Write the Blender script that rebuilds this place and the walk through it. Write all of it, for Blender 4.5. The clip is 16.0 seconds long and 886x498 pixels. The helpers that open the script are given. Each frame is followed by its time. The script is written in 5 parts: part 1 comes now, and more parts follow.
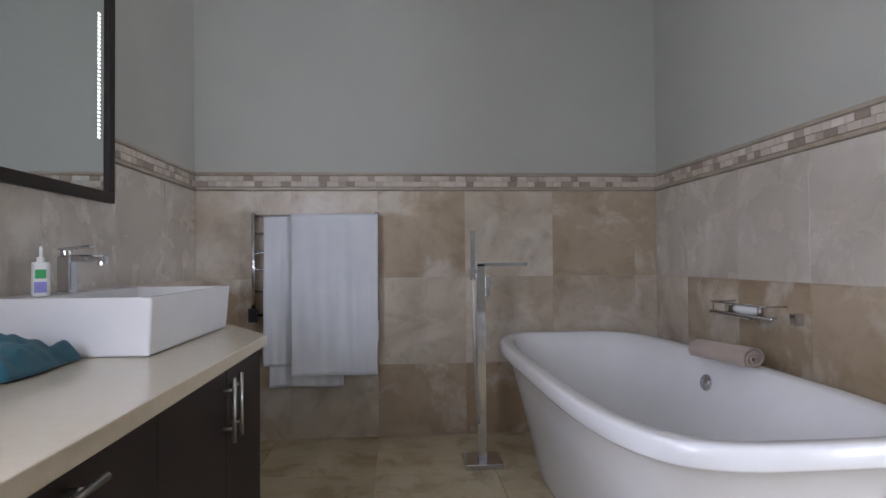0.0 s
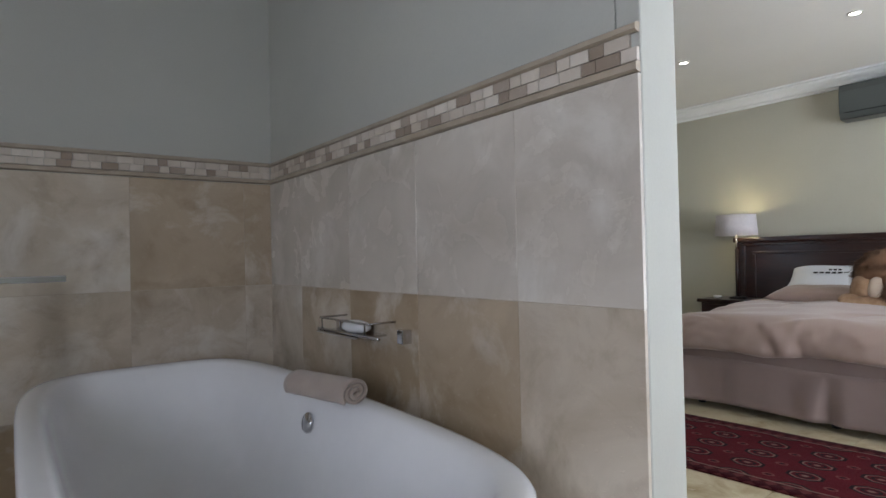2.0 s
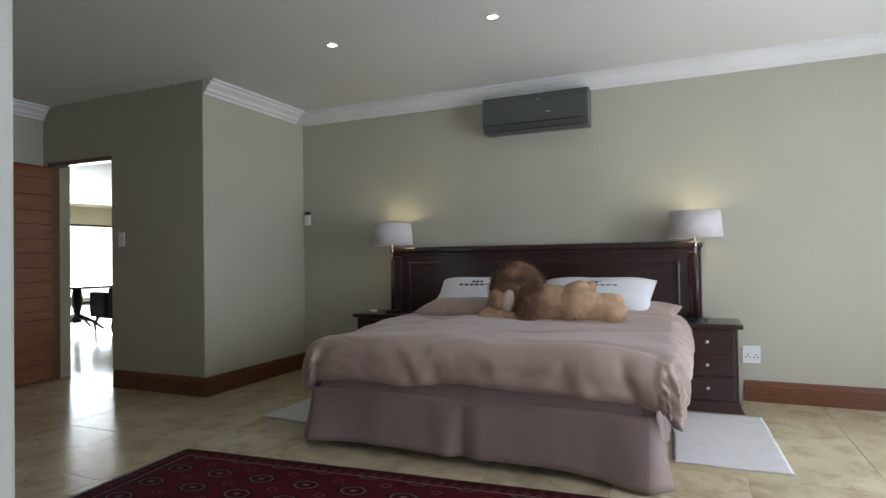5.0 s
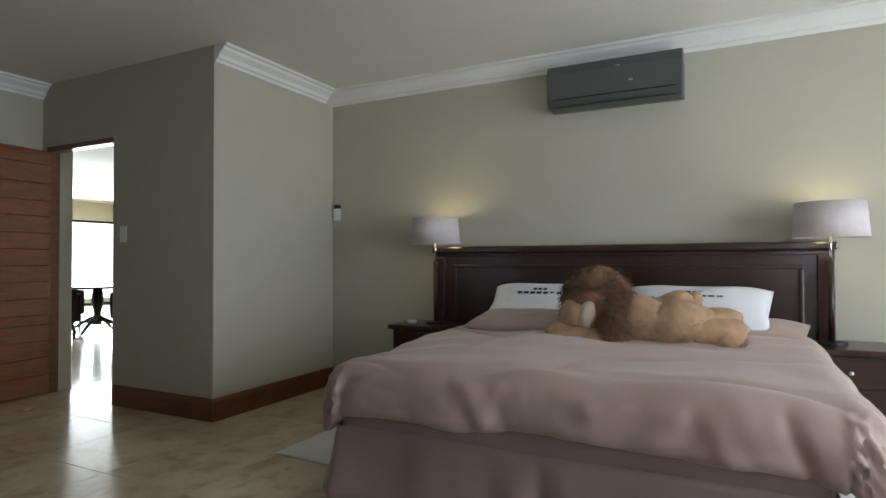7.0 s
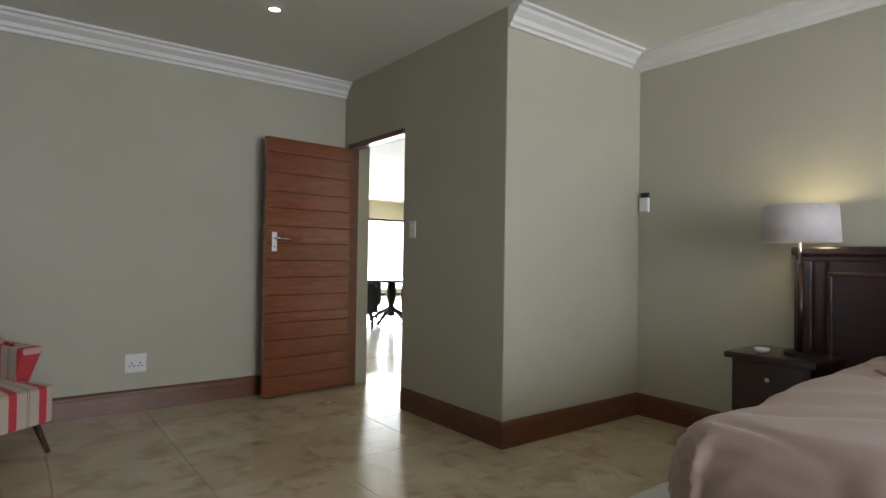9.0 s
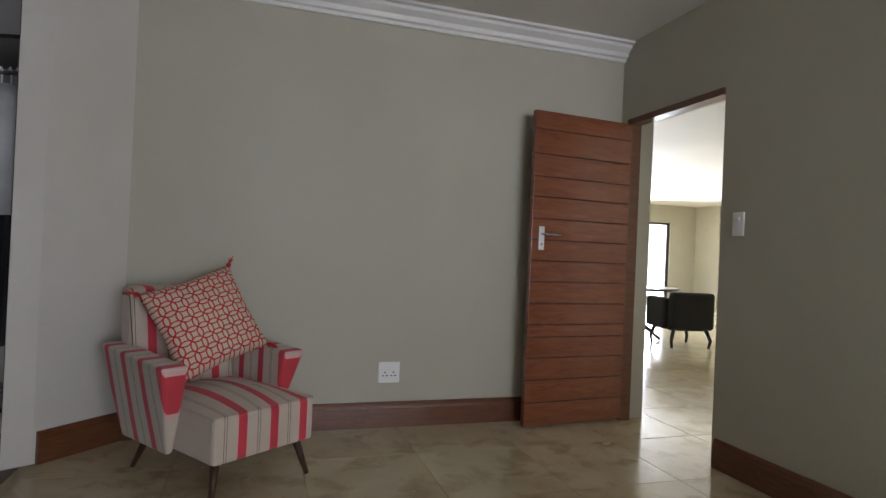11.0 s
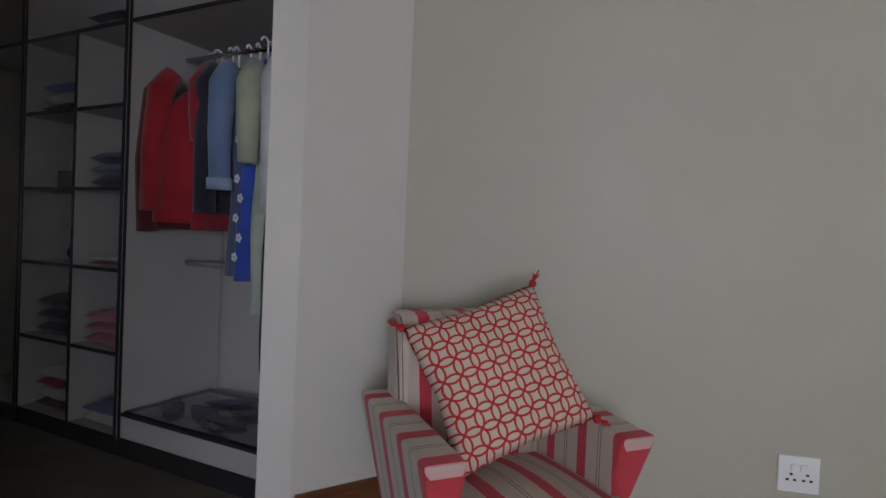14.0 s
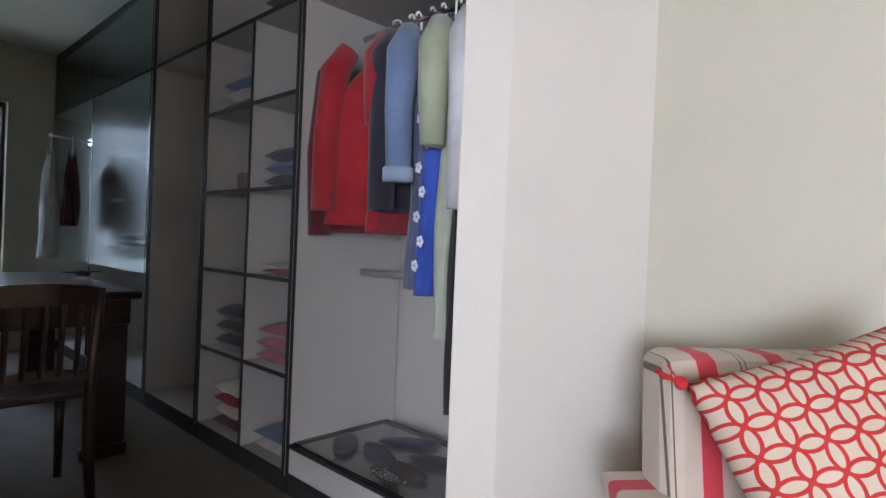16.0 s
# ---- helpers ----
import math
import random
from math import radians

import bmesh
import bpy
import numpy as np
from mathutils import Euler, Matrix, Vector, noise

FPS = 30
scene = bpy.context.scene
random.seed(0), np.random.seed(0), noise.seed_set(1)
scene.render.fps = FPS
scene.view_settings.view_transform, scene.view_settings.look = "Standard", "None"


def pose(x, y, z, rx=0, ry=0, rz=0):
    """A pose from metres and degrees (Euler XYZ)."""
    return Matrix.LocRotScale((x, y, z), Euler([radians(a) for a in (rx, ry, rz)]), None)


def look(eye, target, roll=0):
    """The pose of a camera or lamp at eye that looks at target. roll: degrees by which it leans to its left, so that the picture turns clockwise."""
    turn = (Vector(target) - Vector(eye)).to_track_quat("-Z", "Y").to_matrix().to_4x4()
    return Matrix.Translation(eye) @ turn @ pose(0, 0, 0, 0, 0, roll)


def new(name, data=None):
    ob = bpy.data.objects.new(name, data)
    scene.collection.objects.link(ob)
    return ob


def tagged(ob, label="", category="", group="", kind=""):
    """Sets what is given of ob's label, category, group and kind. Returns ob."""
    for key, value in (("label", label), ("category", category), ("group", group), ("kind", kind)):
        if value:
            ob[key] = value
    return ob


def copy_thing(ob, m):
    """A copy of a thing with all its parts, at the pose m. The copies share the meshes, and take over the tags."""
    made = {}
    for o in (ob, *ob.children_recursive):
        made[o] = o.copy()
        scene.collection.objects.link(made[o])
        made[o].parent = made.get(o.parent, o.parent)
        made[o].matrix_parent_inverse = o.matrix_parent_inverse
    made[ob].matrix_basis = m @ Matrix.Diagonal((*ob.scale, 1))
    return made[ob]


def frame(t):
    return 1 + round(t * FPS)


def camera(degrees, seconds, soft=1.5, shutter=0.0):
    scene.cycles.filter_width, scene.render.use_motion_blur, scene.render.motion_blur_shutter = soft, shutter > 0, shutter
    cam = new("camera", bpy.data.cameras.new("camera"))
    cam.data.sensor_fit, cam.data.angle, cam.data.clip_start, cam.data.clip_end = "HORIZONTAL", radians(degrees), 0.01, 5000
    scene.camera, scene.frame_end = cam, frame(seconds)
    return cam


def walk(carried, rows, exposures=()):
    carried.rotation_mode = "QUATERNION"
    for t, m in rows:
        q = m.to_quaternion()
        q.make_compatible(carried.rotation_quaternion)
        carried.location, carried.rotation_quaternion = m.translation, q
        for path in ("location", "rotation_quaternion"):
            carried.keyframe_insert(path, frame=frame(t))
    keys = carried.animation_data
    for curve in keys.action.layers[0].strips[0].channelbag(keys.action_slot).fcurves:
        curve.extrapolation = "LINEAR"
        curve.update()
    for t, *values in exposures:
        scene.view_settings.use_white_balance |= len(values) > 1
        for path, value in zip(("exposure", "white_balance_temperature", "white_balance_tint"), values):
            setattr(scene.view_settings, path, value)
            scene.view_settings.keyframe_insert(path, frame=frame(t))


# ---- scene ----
cam = camera(75.4, 16.0)
PATH = [
    (0, (0.294, 0.201, 1.075), (0.449, 2.195, 1.114), -0.5),
    (0.5, (0.438, 0.396, 1.075), (0.72, 2.375, 1.12), -0.5),
    (1, (0.551, 0.532, 1.088), (1.106, 2.453, 1.123), -1.0),
    (1.5, (0.65, 0.664, 1.101), (1.586, 2.431, 1.128), -1.0),
    (2, (0.807, 0.736, 1.101), (2.017, 2.328, 1.125), -1.3),
    (2.5, (1.013, 0.76, 1.102), (2.388, 2.212, 1.126), -1.3),
    (3, (1.173, 0.781, 1.111), (2.705, 2.067, 1.131), -1.1),
    (3.5, (1.356, 0.847, 1.116), (3.04, 1.926, 1.137), -1.2),
    (4, (1.528, 0.844, 1.124), (3.294, 1.782, 1.144), -1.1),
    (6.3, (2.275, 1.228, 1.108), (4.129, 1.976, 1.146), -0.8),
    (6.5, (2.37, 1.275, 1.098), (4.209, 2.06, 1.138), -0.4),
    (7, (2.534, 1.415, 1.11), (4.321, 2.312, 1.149), -0.2),
    (7.5, (2.66, 1.583, 1.128), (4.362, 2.632, 1.161), 0.2),
    (8, (2.804, 1.768, 1.127), (4.366, 3.017, 1.162), 0.4),
    (8.5, (2.953, 1.919, 1.125), (4.317, 3.381, 1.154), 0.7),
    (9, (3.035, 2.142, 1.129), (4.243, 3.736, 1.154), 0.9),
    (9.5, (3.076, 2.389, 1.107), (4.133, 4.086, 1.137), 1.3),
    (10, (3.236, 2.6, 1.087), (4.044, 4.429, 1.122), 1.4),
    (10.2, (3.153, 2.723, 1.109), (3.921, 4.57, 1.129), 1.8),
    (12.5, (2.915, 3.841, 1.085), (3.118, 5.829, 1.105), 2.3),
    (13, (2.937, 4.052, 1.118), (2.999, 6.051, 1.116), 2.4),
    (13.5, (2.978, 4.266, 1.155), (2.786, 6.256, 1.108), 2.5),
    (14, (2.908, 4.438, 1.13), (2.501, 6.396, 1.087), 2.5),
    (14.5, (2.781, 4.582, 1.137), (2.216, 6.501, 1.1), 2.6),
    (15, (2.703, 4.703, 1.093), (2.016, 6.582, 1.075), 2.7),
    (15.5, (2.63, 4.87, 1.086), (1.807, 6.692, 1.07), 2.5),
    (16, (2.541, 5.003, 1.081), (1.586, 6.76, 1.062), 2.4),
]
EXPOSURES = [(0.0, 0.4, 6350, 16), (2.0, 0.15, 6300, 11), (3.0, -0.1, 6200, 11), (4.0, -0.4, 6200, 12), (6.5, -0.45, 6300, 8), (7.5, -0.2, 6450, 8), (9.5, 0.1, 6550, 12), (12.5, 0.1, 6350, 17), (13.5, 0.25, 6250, 16), (14.5, 0.45, 6300, 19), (15.2, 1.05, 6350, 19), (16.0, 1.8, 6350, 19)]
walk(cam, [(t, look(eye, target, roll)) for t, eye, target, roll in PATH], EXPOSURES)

# ---- daylight and lamps ----
world = bpy.data.worlds.new("sky")
scene.world = world
world.use_nodes = True
wn = world.node_tree
sky = wn.nodes.new("ShaderNodeTexSky")
sky.sky_type, sky.sun_disc = "NISHITA", False
sky.sun_elevation, sky.sun_rotation = radians(65), radians(174)
wn.links.new(sky.outputs[0], wn.nodes["Background"].inputs[0])
wn.nodes["Background"].inputs[1].default_value = 0.12


def lamp(name, kind, m, energy, color=(1, 1, 1), width=0.0, height=0.0, radius=0.03, angle=0.0):
    data = bpy.data.lights.new(name, kind)
    data.energy, data.color = energy, color
    if kind == "AREA":
        data.shape, data.size, data.size_y = "RECTANGLE", width, height
    elif kind == "SUN":
        data.angle = angle
    else:
        data.shadow_soft_size = radius
    ob = new(name, data)
    ob.matrix_world = m
    return ob


lamp("sun", "SUN", look((0, 0, 20), (-1.0, 9, 0)), 3.0, (1, 0.95, 0.87), angle=radians(0.5))
DAY = (0.82, 0.885, 1.0)
BX0_LIGHT = -0.91
# sky light through the bedroom's glass doors, the bathroom window and the far room's glass
lamp("bedroom_window_light", "AREA", look((4.6, -1.3, 1.25), (4.4, 3, 2.5)), 140, DAY, width=2.7, height=2.1)
lamp("bathroom_window_light", "AREA", look((BX0_LIGHT, -0.12, 1.55), (1.9, 1.9, 1.75)), 41, (0.82, 0.87, 1.0), width=1.1, height=1.2)
lamp("lounge_window_light", "AREA", look((10.0, 15.8, 1.2), (8.0, 8, 0.8)), 800, (0.80, 0.90, 1.0), width=5, height=2.0)


# ---- materials ----
def nodes_of(name):
    m = bpy.data.materials.new(name)
    m.use_nodes = True
    return m, m.node_tree, m.node_tree.nodes["Principled BSDF"]


def mix(nt, fac, a, b):
    n = nt.nodes.new("ShaderNodeMix")
    n.data_type = "RGBA"
    for sock, v in ((n.inputs[0], fac), (n.inputs[6], a), (n.inputs[7], b)):
        if isinstance(v, bpy.types.NodeSocket):
            nt.links.new(v, sock)
        elif isinstance(v, (tuple, list)):
            sock.default_value = (*v[:3], 1)
        else:
            sock.default_value = v
    return n.outputs[2]


def math_node(nt, op, a, b=0.0, c=0.0):
    n = nt.nodes.new("ShaderNodeMath")
    n.operation = op
    for sock, v in zip(n.inputs, (a, b, c)):
        if isinstance(v, bpy.types.NodeSocket):
            nt.links.new(v, sock)
        else:
            sock.default_value = v
    return n.outputs[0]


def coords(nt, stretch=(1, 1, 1), per_object=False):
    tc = nt.nodes.new("ShaderNodeTexCoord")
    mp = nt.nodes.new("ShaderNodeMapping")
    mp.inputs["Scale"].default_value = stretch
    nt.links.new(tc.outputs["Object"], mp.inputs[0])
    if per_object:
        info = nt.nodes.new("ShaderNodeObjectInfo")
        mul = nt.nodes.new("ShaderNodeVectorMath")
        mul.operation = "MULTIPLY"
        nt.links.new(info.outputs["Random"], mul.inputs[0])
        mul.inputs[1].default_value = (37, 23, 11)
        nt.links.new(mul.outputs[0], mp.inputs["Location"])
        return mp.outputs[0], info.outputs["Random"]
    return mp.outputs[0]


def noise_tex(nt, vec, scale, detail=4.0, rough=0.55, distortion=0.0):
    n = nt.nodes.new("ShaderNodeTexNoise")
    nt.links.new(vec, n.inputs["Vector"])
    n.inputs["Scale"].default_value, n.inputs["Detail"].default_value = scale, detail
    n.inputs["Roughness"].default_value, n.inputs["Distortion"].default_value = rough, distortion
    return n.outputs["Fac"]


def ramp(nt, fac, lo, hi):
    n = nt.nodes.new("ShaderNodeMapRange")
    nt.links.new(fac, n.inputs[0])
    n.inputs[1].default_value, n.inputs[2].default_value = lo, hi
    return n.outputs[0]


def bump(nt, b, height, strength, distance):
    n = nt.nodes.new("ShaderNodeBump")
    n.inputs["Strength"].default_value, n.inputs["Distance"].default_value = strength, distance
    nt.links.new(height, n.inputs["Height"])
    nt.links.new(n.outputs[0], b.inputs["Normal"])


def surface(name, c1, c2=None, scale=3.0, rough=0.5, fine=60.0, relief=0.0, metal=0.0, stretch=(1, 1, 1), spread=(0.35, 0.65), coat=0.0, sheen=0.0):
    """A surface of two tones in soft clouds with a fine grain and relief."""
    m, nt, b = nodes_of(name)
    v = coords(nt, stretch)
    c2 = c2 or tuple(x * 0.88 for x in c1)
    big = ramp(nt, noise_tex(nt, v, scale), *spread)
    small = noise_tex(nt, v, fine, 3)
    col = mix(nt, big, c1, c2)
    col = mix(nt, math_node(nt, "MULTIPLY", small, 0.25), col, tuple(x * 0.7 for x in c2))
    nt.links.new(col, b.inputs["Base Color"])
    nt.links.new(math_node(nt, "MULTIPLY_ADD", big, 0.12, rough - 0.06), b.inputs["Roughness"])
    b.inputs["Metallic"].default_value, b.inputs["Coat Weight"].default_value = metal, coat
    b.inputs["Sheen Weight"].default_value = sheen
    if relief:
        bump(nt, b, small, 0.6, relief)
    return m


def stone(name, tones, rough, vein=0.5, mode="LINEAR", blotch=0.0):
    """Travertine: each piece takes its own tone, with clouds, veins and small filled pits."""
    m, nt, b = nodes_of(name)
    v, rnd = coords(nt, (1, 1, 1), True)
    cr = nt.nodes.new("ShaderNodeValToRGB")
    cr.color_ramp.interpolation = mode
    nt.links.new(rnd, cr.inputs[0])
    el = cr.color_ramp.elements
    el[0].position, el[0].color = 0.0, (*tones[0], 1)
    el[1].position, el[1].color = 1.0, (*tones[-1], 1)
    for i, t in enumerate(tones[1:-1]):
        e = el.new((i + 1) / (len(tones) - 1))
        e.color = (*t, 1)
    cloud = ramp(nt, noise_tex(nt, v, 2.6, 5, 0.6, 0.8), 0.3, 0.7)
    patch = ramp(nt, noise_tex(nt, v, 5.0, 6, 0.62, 0.5), 0.50, 0.72)
    pits = ramp(nt, noise_tex(nt, v, 55, 3), 0.62, 0.7)
    col = mix(nt, math_node(nt, "MULTIPLY", cloud, 0.55), cr.outputs[0], tuple(x * 0.72 for x in tones[0]))
    col = mix(nt, math_node(nt, "MULTIPLY", patch, vein), col, tuple(x * f for x, f in zip(tones[0], (0.55, 0.5, 0.42))))
    white_ = ramp(nt, noise_tex(nt, v, 3.4, 6, 0.6, 0.4), 0.52, 0.66)
    col = mix(nt, math_node(nt, "MULTIPLY", white_, blotch), col, (0.70, 0.66, 0.60))
    col = mix(nt, math_node(nt, "MULTIPLY", pits, 0.10), col, tuple(min(1, x * 1.25) for x in tones[-1]))
    nt.links.new(col, b.inputs["Base Color"])
    nt.links.new(math_node(nt, "MULTIPLY_ADD", patch, 0.15, rough), b.inputs["Roughness"])
    bump(nt, b, pits, 0.25, 0.002)
    return m


def wood(name, dark, light, rough, along=(1, 1, 14), coat=0.0, per=False):
    m, nt, b = nodes_of(name)
    v = coords(nt, along, per)
    rnd = None
    if per:
        v, rnd = v
    grain = noise_tex(nt, v, 3.2, 6, 0.6, 1.2)
    fine = noise_tex(nt, v, 22, 4, 0.7)
    col = mix(nt, ramp(nt, grain, 0.3, 0.7), dark, light)
    col = mix(nt, math_node(nt, "MULTIPLY", fine, 0.35), col, tuple(x * 0.6 for x in dark))
    if rnd is not None:
        col = mix(nt, math_node(nt, "MULTIPLY", rnd, 0.3), col, tuple(x * 0.75 for x in dark))
    nt.links.new(col, b.inputs["Base Color"])
    b.inputs["Roughness"].default_value, b.inputs["Coat Weight"].default_value = rough, coat
    b.inputs["Coat Roughness"].default_value = 0.15
    bump(nt, b, fine, 0.15, 0.001)
    return m


def plain(name, c, rough=0.4, metal=0.0, glow=0.0, glow_color=None, transmission=0.0, ior=1.45):
    m, nt, b = nodes_of(name)
    b.inputs["Base Color"].default_value = (*c, 1)
    b.inputs["Roughness"].default_value, b.inputs["Metallic"].default_value = rough, metal
    b.inputs["Transmission Weight"].default_value, b.inputs["IOR"].default_value = transmission, ior
    if glow:
        b.inputs["Emission Color"].default_value = (*(glow_color or c), 1)
        b.inputs["Emission Strength"].default_value = glow
    return m


def stripes(name, axis, period, offset=0.0):
    """Cream cotton with broad red bands and thin pinstripes along one axis of the thing."""
    m, nt, b = nodes_of(name)
    tc = nt.nodes.new("ShaderNodeTexCoord")
    sep = nt.nodes.new("ShaderNodeSeparateXYZ")
    nt.links.new(tc.outputs["Object"], sep.inputs[0])
    f = math_node(nt, "FRACT", math_node(nt, "MULTIPLY_ADD", sep.outputs[axis], 1 / period, offset))
    weave = noise_tex(nt, tc.outputs["Object"], 380, 2)
    cloud = noise_tex(nt, tc.outputs["Object"], 9, 4)
    base = mix(nt, cloud, (0.62, 0.53, 0.43), (0.52, 0.44, 0.36))
    red = mix(nt, cloud, (0.66, 0.035, 0.06), (0.50, 0.02, 0.04))
    band = math_node(nt, "LESS_THAN", math_node(nt, "ABSOLUTE", math_node(nt, "SUBTRACT", f, 0.5)), 0.13)
    pink = math_node(nt, "LESS_THAN", math_node(nt, "ABSOLUTE", math_node(nt, "SUBTRACT", math_node(nt, "ABSOLUTE", math_node(nt, "SUBTRACT", f, 0.5)), 0.145)), 0.018)
    pin = math_node(nt, "LESS_THAN", math_node(nt, "ABSOLUTE", math_node(nt, "SUBTRACT", math_node(nt, "ABSOLUTE", math_node(nt, "SUBTRACT", math_node(nt, "FRACT", math_node(nt, "ADD", f, 0.5)), 0.5)), 0.035)), 0.009)
    col = mix(nt, pin, base, (0.12, 0.09, 0.07))
    col = mix(nt, pink, col, (0.70, 0.42, 0.40))
    col = mix(nt, band, col, red)
    col = mix(nt, math_node(nt, "MULTIPLY", weave, 0.25), col, (0.2, 0.15, 0.12))
    nt.links.new(col, b.inputs["Base Color"])
    b.inputs["Roughness"].default_value, b.inputs["Sheen Weight"].default_value = 0.9, 0.15
    bump(nt, b, weave, 0.4, 0.001)
    return m


def rings(name, cell):
    """Cream cotton with a lattice of interlocking red rings."""
    m, nt, b = nodes_of(name)
    tc = nt.nodes.new("ShaderNodeTexCoord")
    sep = nt.nodes.new("ShaderNodeSeparateXYZ")
    nt.links.new(tc.outputs["Object"], sep.inputs[0])
    q = [math_node(nt, "ABSOLUTE", math_node(nt, "SUBTRACT", math_node(nt, "FRACT", math_node(nt, "MULTIPLY_ADD", sep.outputs[i], 1 / cell, 0.5)), 0.5)) for i in (0, 1)]

    def ring(a, c):
        d = math_node(nt, "SQRT", math_node(nt, "ADD", math_node(nt, "POWER", math_node(nt, "SUBTRACT", 1.0, a), 2.0), math_node(nt, "POWER", c, 2.0)))
        return math_node(nt, "ABSOLUTE", math_node(nt, "SUBTRACT", math_node(nt, "ABSOLUTE", math_node(nt, "SUBTRACT", d, 0.725)), 0.0))

    on = math_node(nt, "LESS_THAN", math_node(nt, "MINIMUM", ring(q[0], q[1]), ring(q[1], q[0])), 0.062)
    weave = noise_tex(nt, tc.outputs["Object"], 320, 2)
    cloud = noise_tex(nt, tc.outputs["Object"], 12, 4)
    col = mix(nt, on, mix(nt, cloud, (0.66, 0.56, 0.44), (0.58, 0.49, 0.38)), mix(nt, cloud, (0.62, 0.03, 0.03), (0.45, 0.015, 0.015)))
    col = mix(nt, math_node(nt, "MULTIPLY", weave, 0.2), col, (0.2, 0.1, 0.08))
    nt.links.new(col, b.inputs["Base Color"])
    b.inputs["Roughness"].default_value = 0.9
    bump(nt, b, math_node(nt, "ADD", weave, on), 0.4, 0.0015)
    return m


def rug_weave(name):
    """Dark red wool with rows of pale octagons, small stars between them and a banded border."""
    m, nt, b = nodes_of(name)
    tc = nt.nodes.new("ShaderNodeTexCoord")
    sep = nt.nodes.new("ShaderNodeSeparateXYZ")
    nt.links.new(tc.outputs["Object"], sep.inputs[0])
    x, y = sep.outputs[0], sep.outputs[1]

    def cell(v, n, o):
        return math_node(nt, "ABSOLUTE", math_node(nt, "SUBTRACT", math_node(nt, "FRACT", math_node(nt, "MULTIPLY_ADD", v, n, o)), 0.5))

    def octagon(o):
        a, c = cell(x, 1 / 0.19, o), cell(y, 1 / 0.26, o)
        return math_node(nt, "MAXIMUM", math_node(nt, "MAXIMUM", a, c), math_node(nt, "MULTIPLY", math_node(nt, "ADD", a, c), 0.72))

    def between(v, lo, hi):
        return math_node(nt, "MULTIPLY", math_node(nt, "GREATER_THAN", v, lo), math_node(nt, "LESS_THAN", v, hi))

    big, star = octagon(0.5), octagon(0.0)
    wool = noise_tex(nt, tc.outputs["Object"], 160, 3)
    fade = noise_tex(nt, tc.outputs["Object"], 5, 4)
    pale, black = (0.19, 0.125, 0.10), (0.010, 0.006, 0.008)
    ground = mix(nt, fade, (0.115, 0.005, 0.011), (0.065, 0.003, 0.007))
    col = mix(nt, between(big, 0.25, 0.31), ground, black)
    col = mix(nt, between(big, 0.215, 0.25), col, pale)
    col = mix(nt, between(big, 0.10, 0.16), col, black)
    col = mix(nt, math_node(nt, "LESS_THAN", big, 0.06), col, pale)
    col = mix(nt, between(star, 0.07, 0.11), col, (0.15, 0.06, 0.05))
    col = mix(nt, math_node(nt, "LESS_THAN", star, 0.045), col, black)
    ax, ay = math_node(nt, "ABSOLUTE", x), math_node(nt, "ABSOLUTE", y)
    edge = math_node(nt, "MAXIMUM", math_node(nt, "ADD", ax, 1.04), ay)
    border = math_node(nt, "GREATER_THAN", edge, 1.40)
    tooth = math_node(nt, "LESS_THAN", math_node(nt, "ADD", cell(x, 14, 0.0), cell(y, 14, 0.0)), 0.42)
    bcol = mix(nt, tooth, (0.045, 0.003, 0.006), (0.11, 0.025, 0.025))
    col = mix(nt, border, col, bcol)
    col = mix(nt, between(edge, 1.40, 1.412), col, pale)
    col = mix(nt, math_node(nt, "MULTIPLY", wool, 0.5), col, (0.01, 0.004, 0.005))
    nt.links.new(col, b.inputs["Base Color"])
    b.inputs["Roughness"].default_value, b.inputs["Specular IOR Level"].default_value = 0.95, 0.15
    bump(nt, b, wool, 0.8, 0.004)
    return m


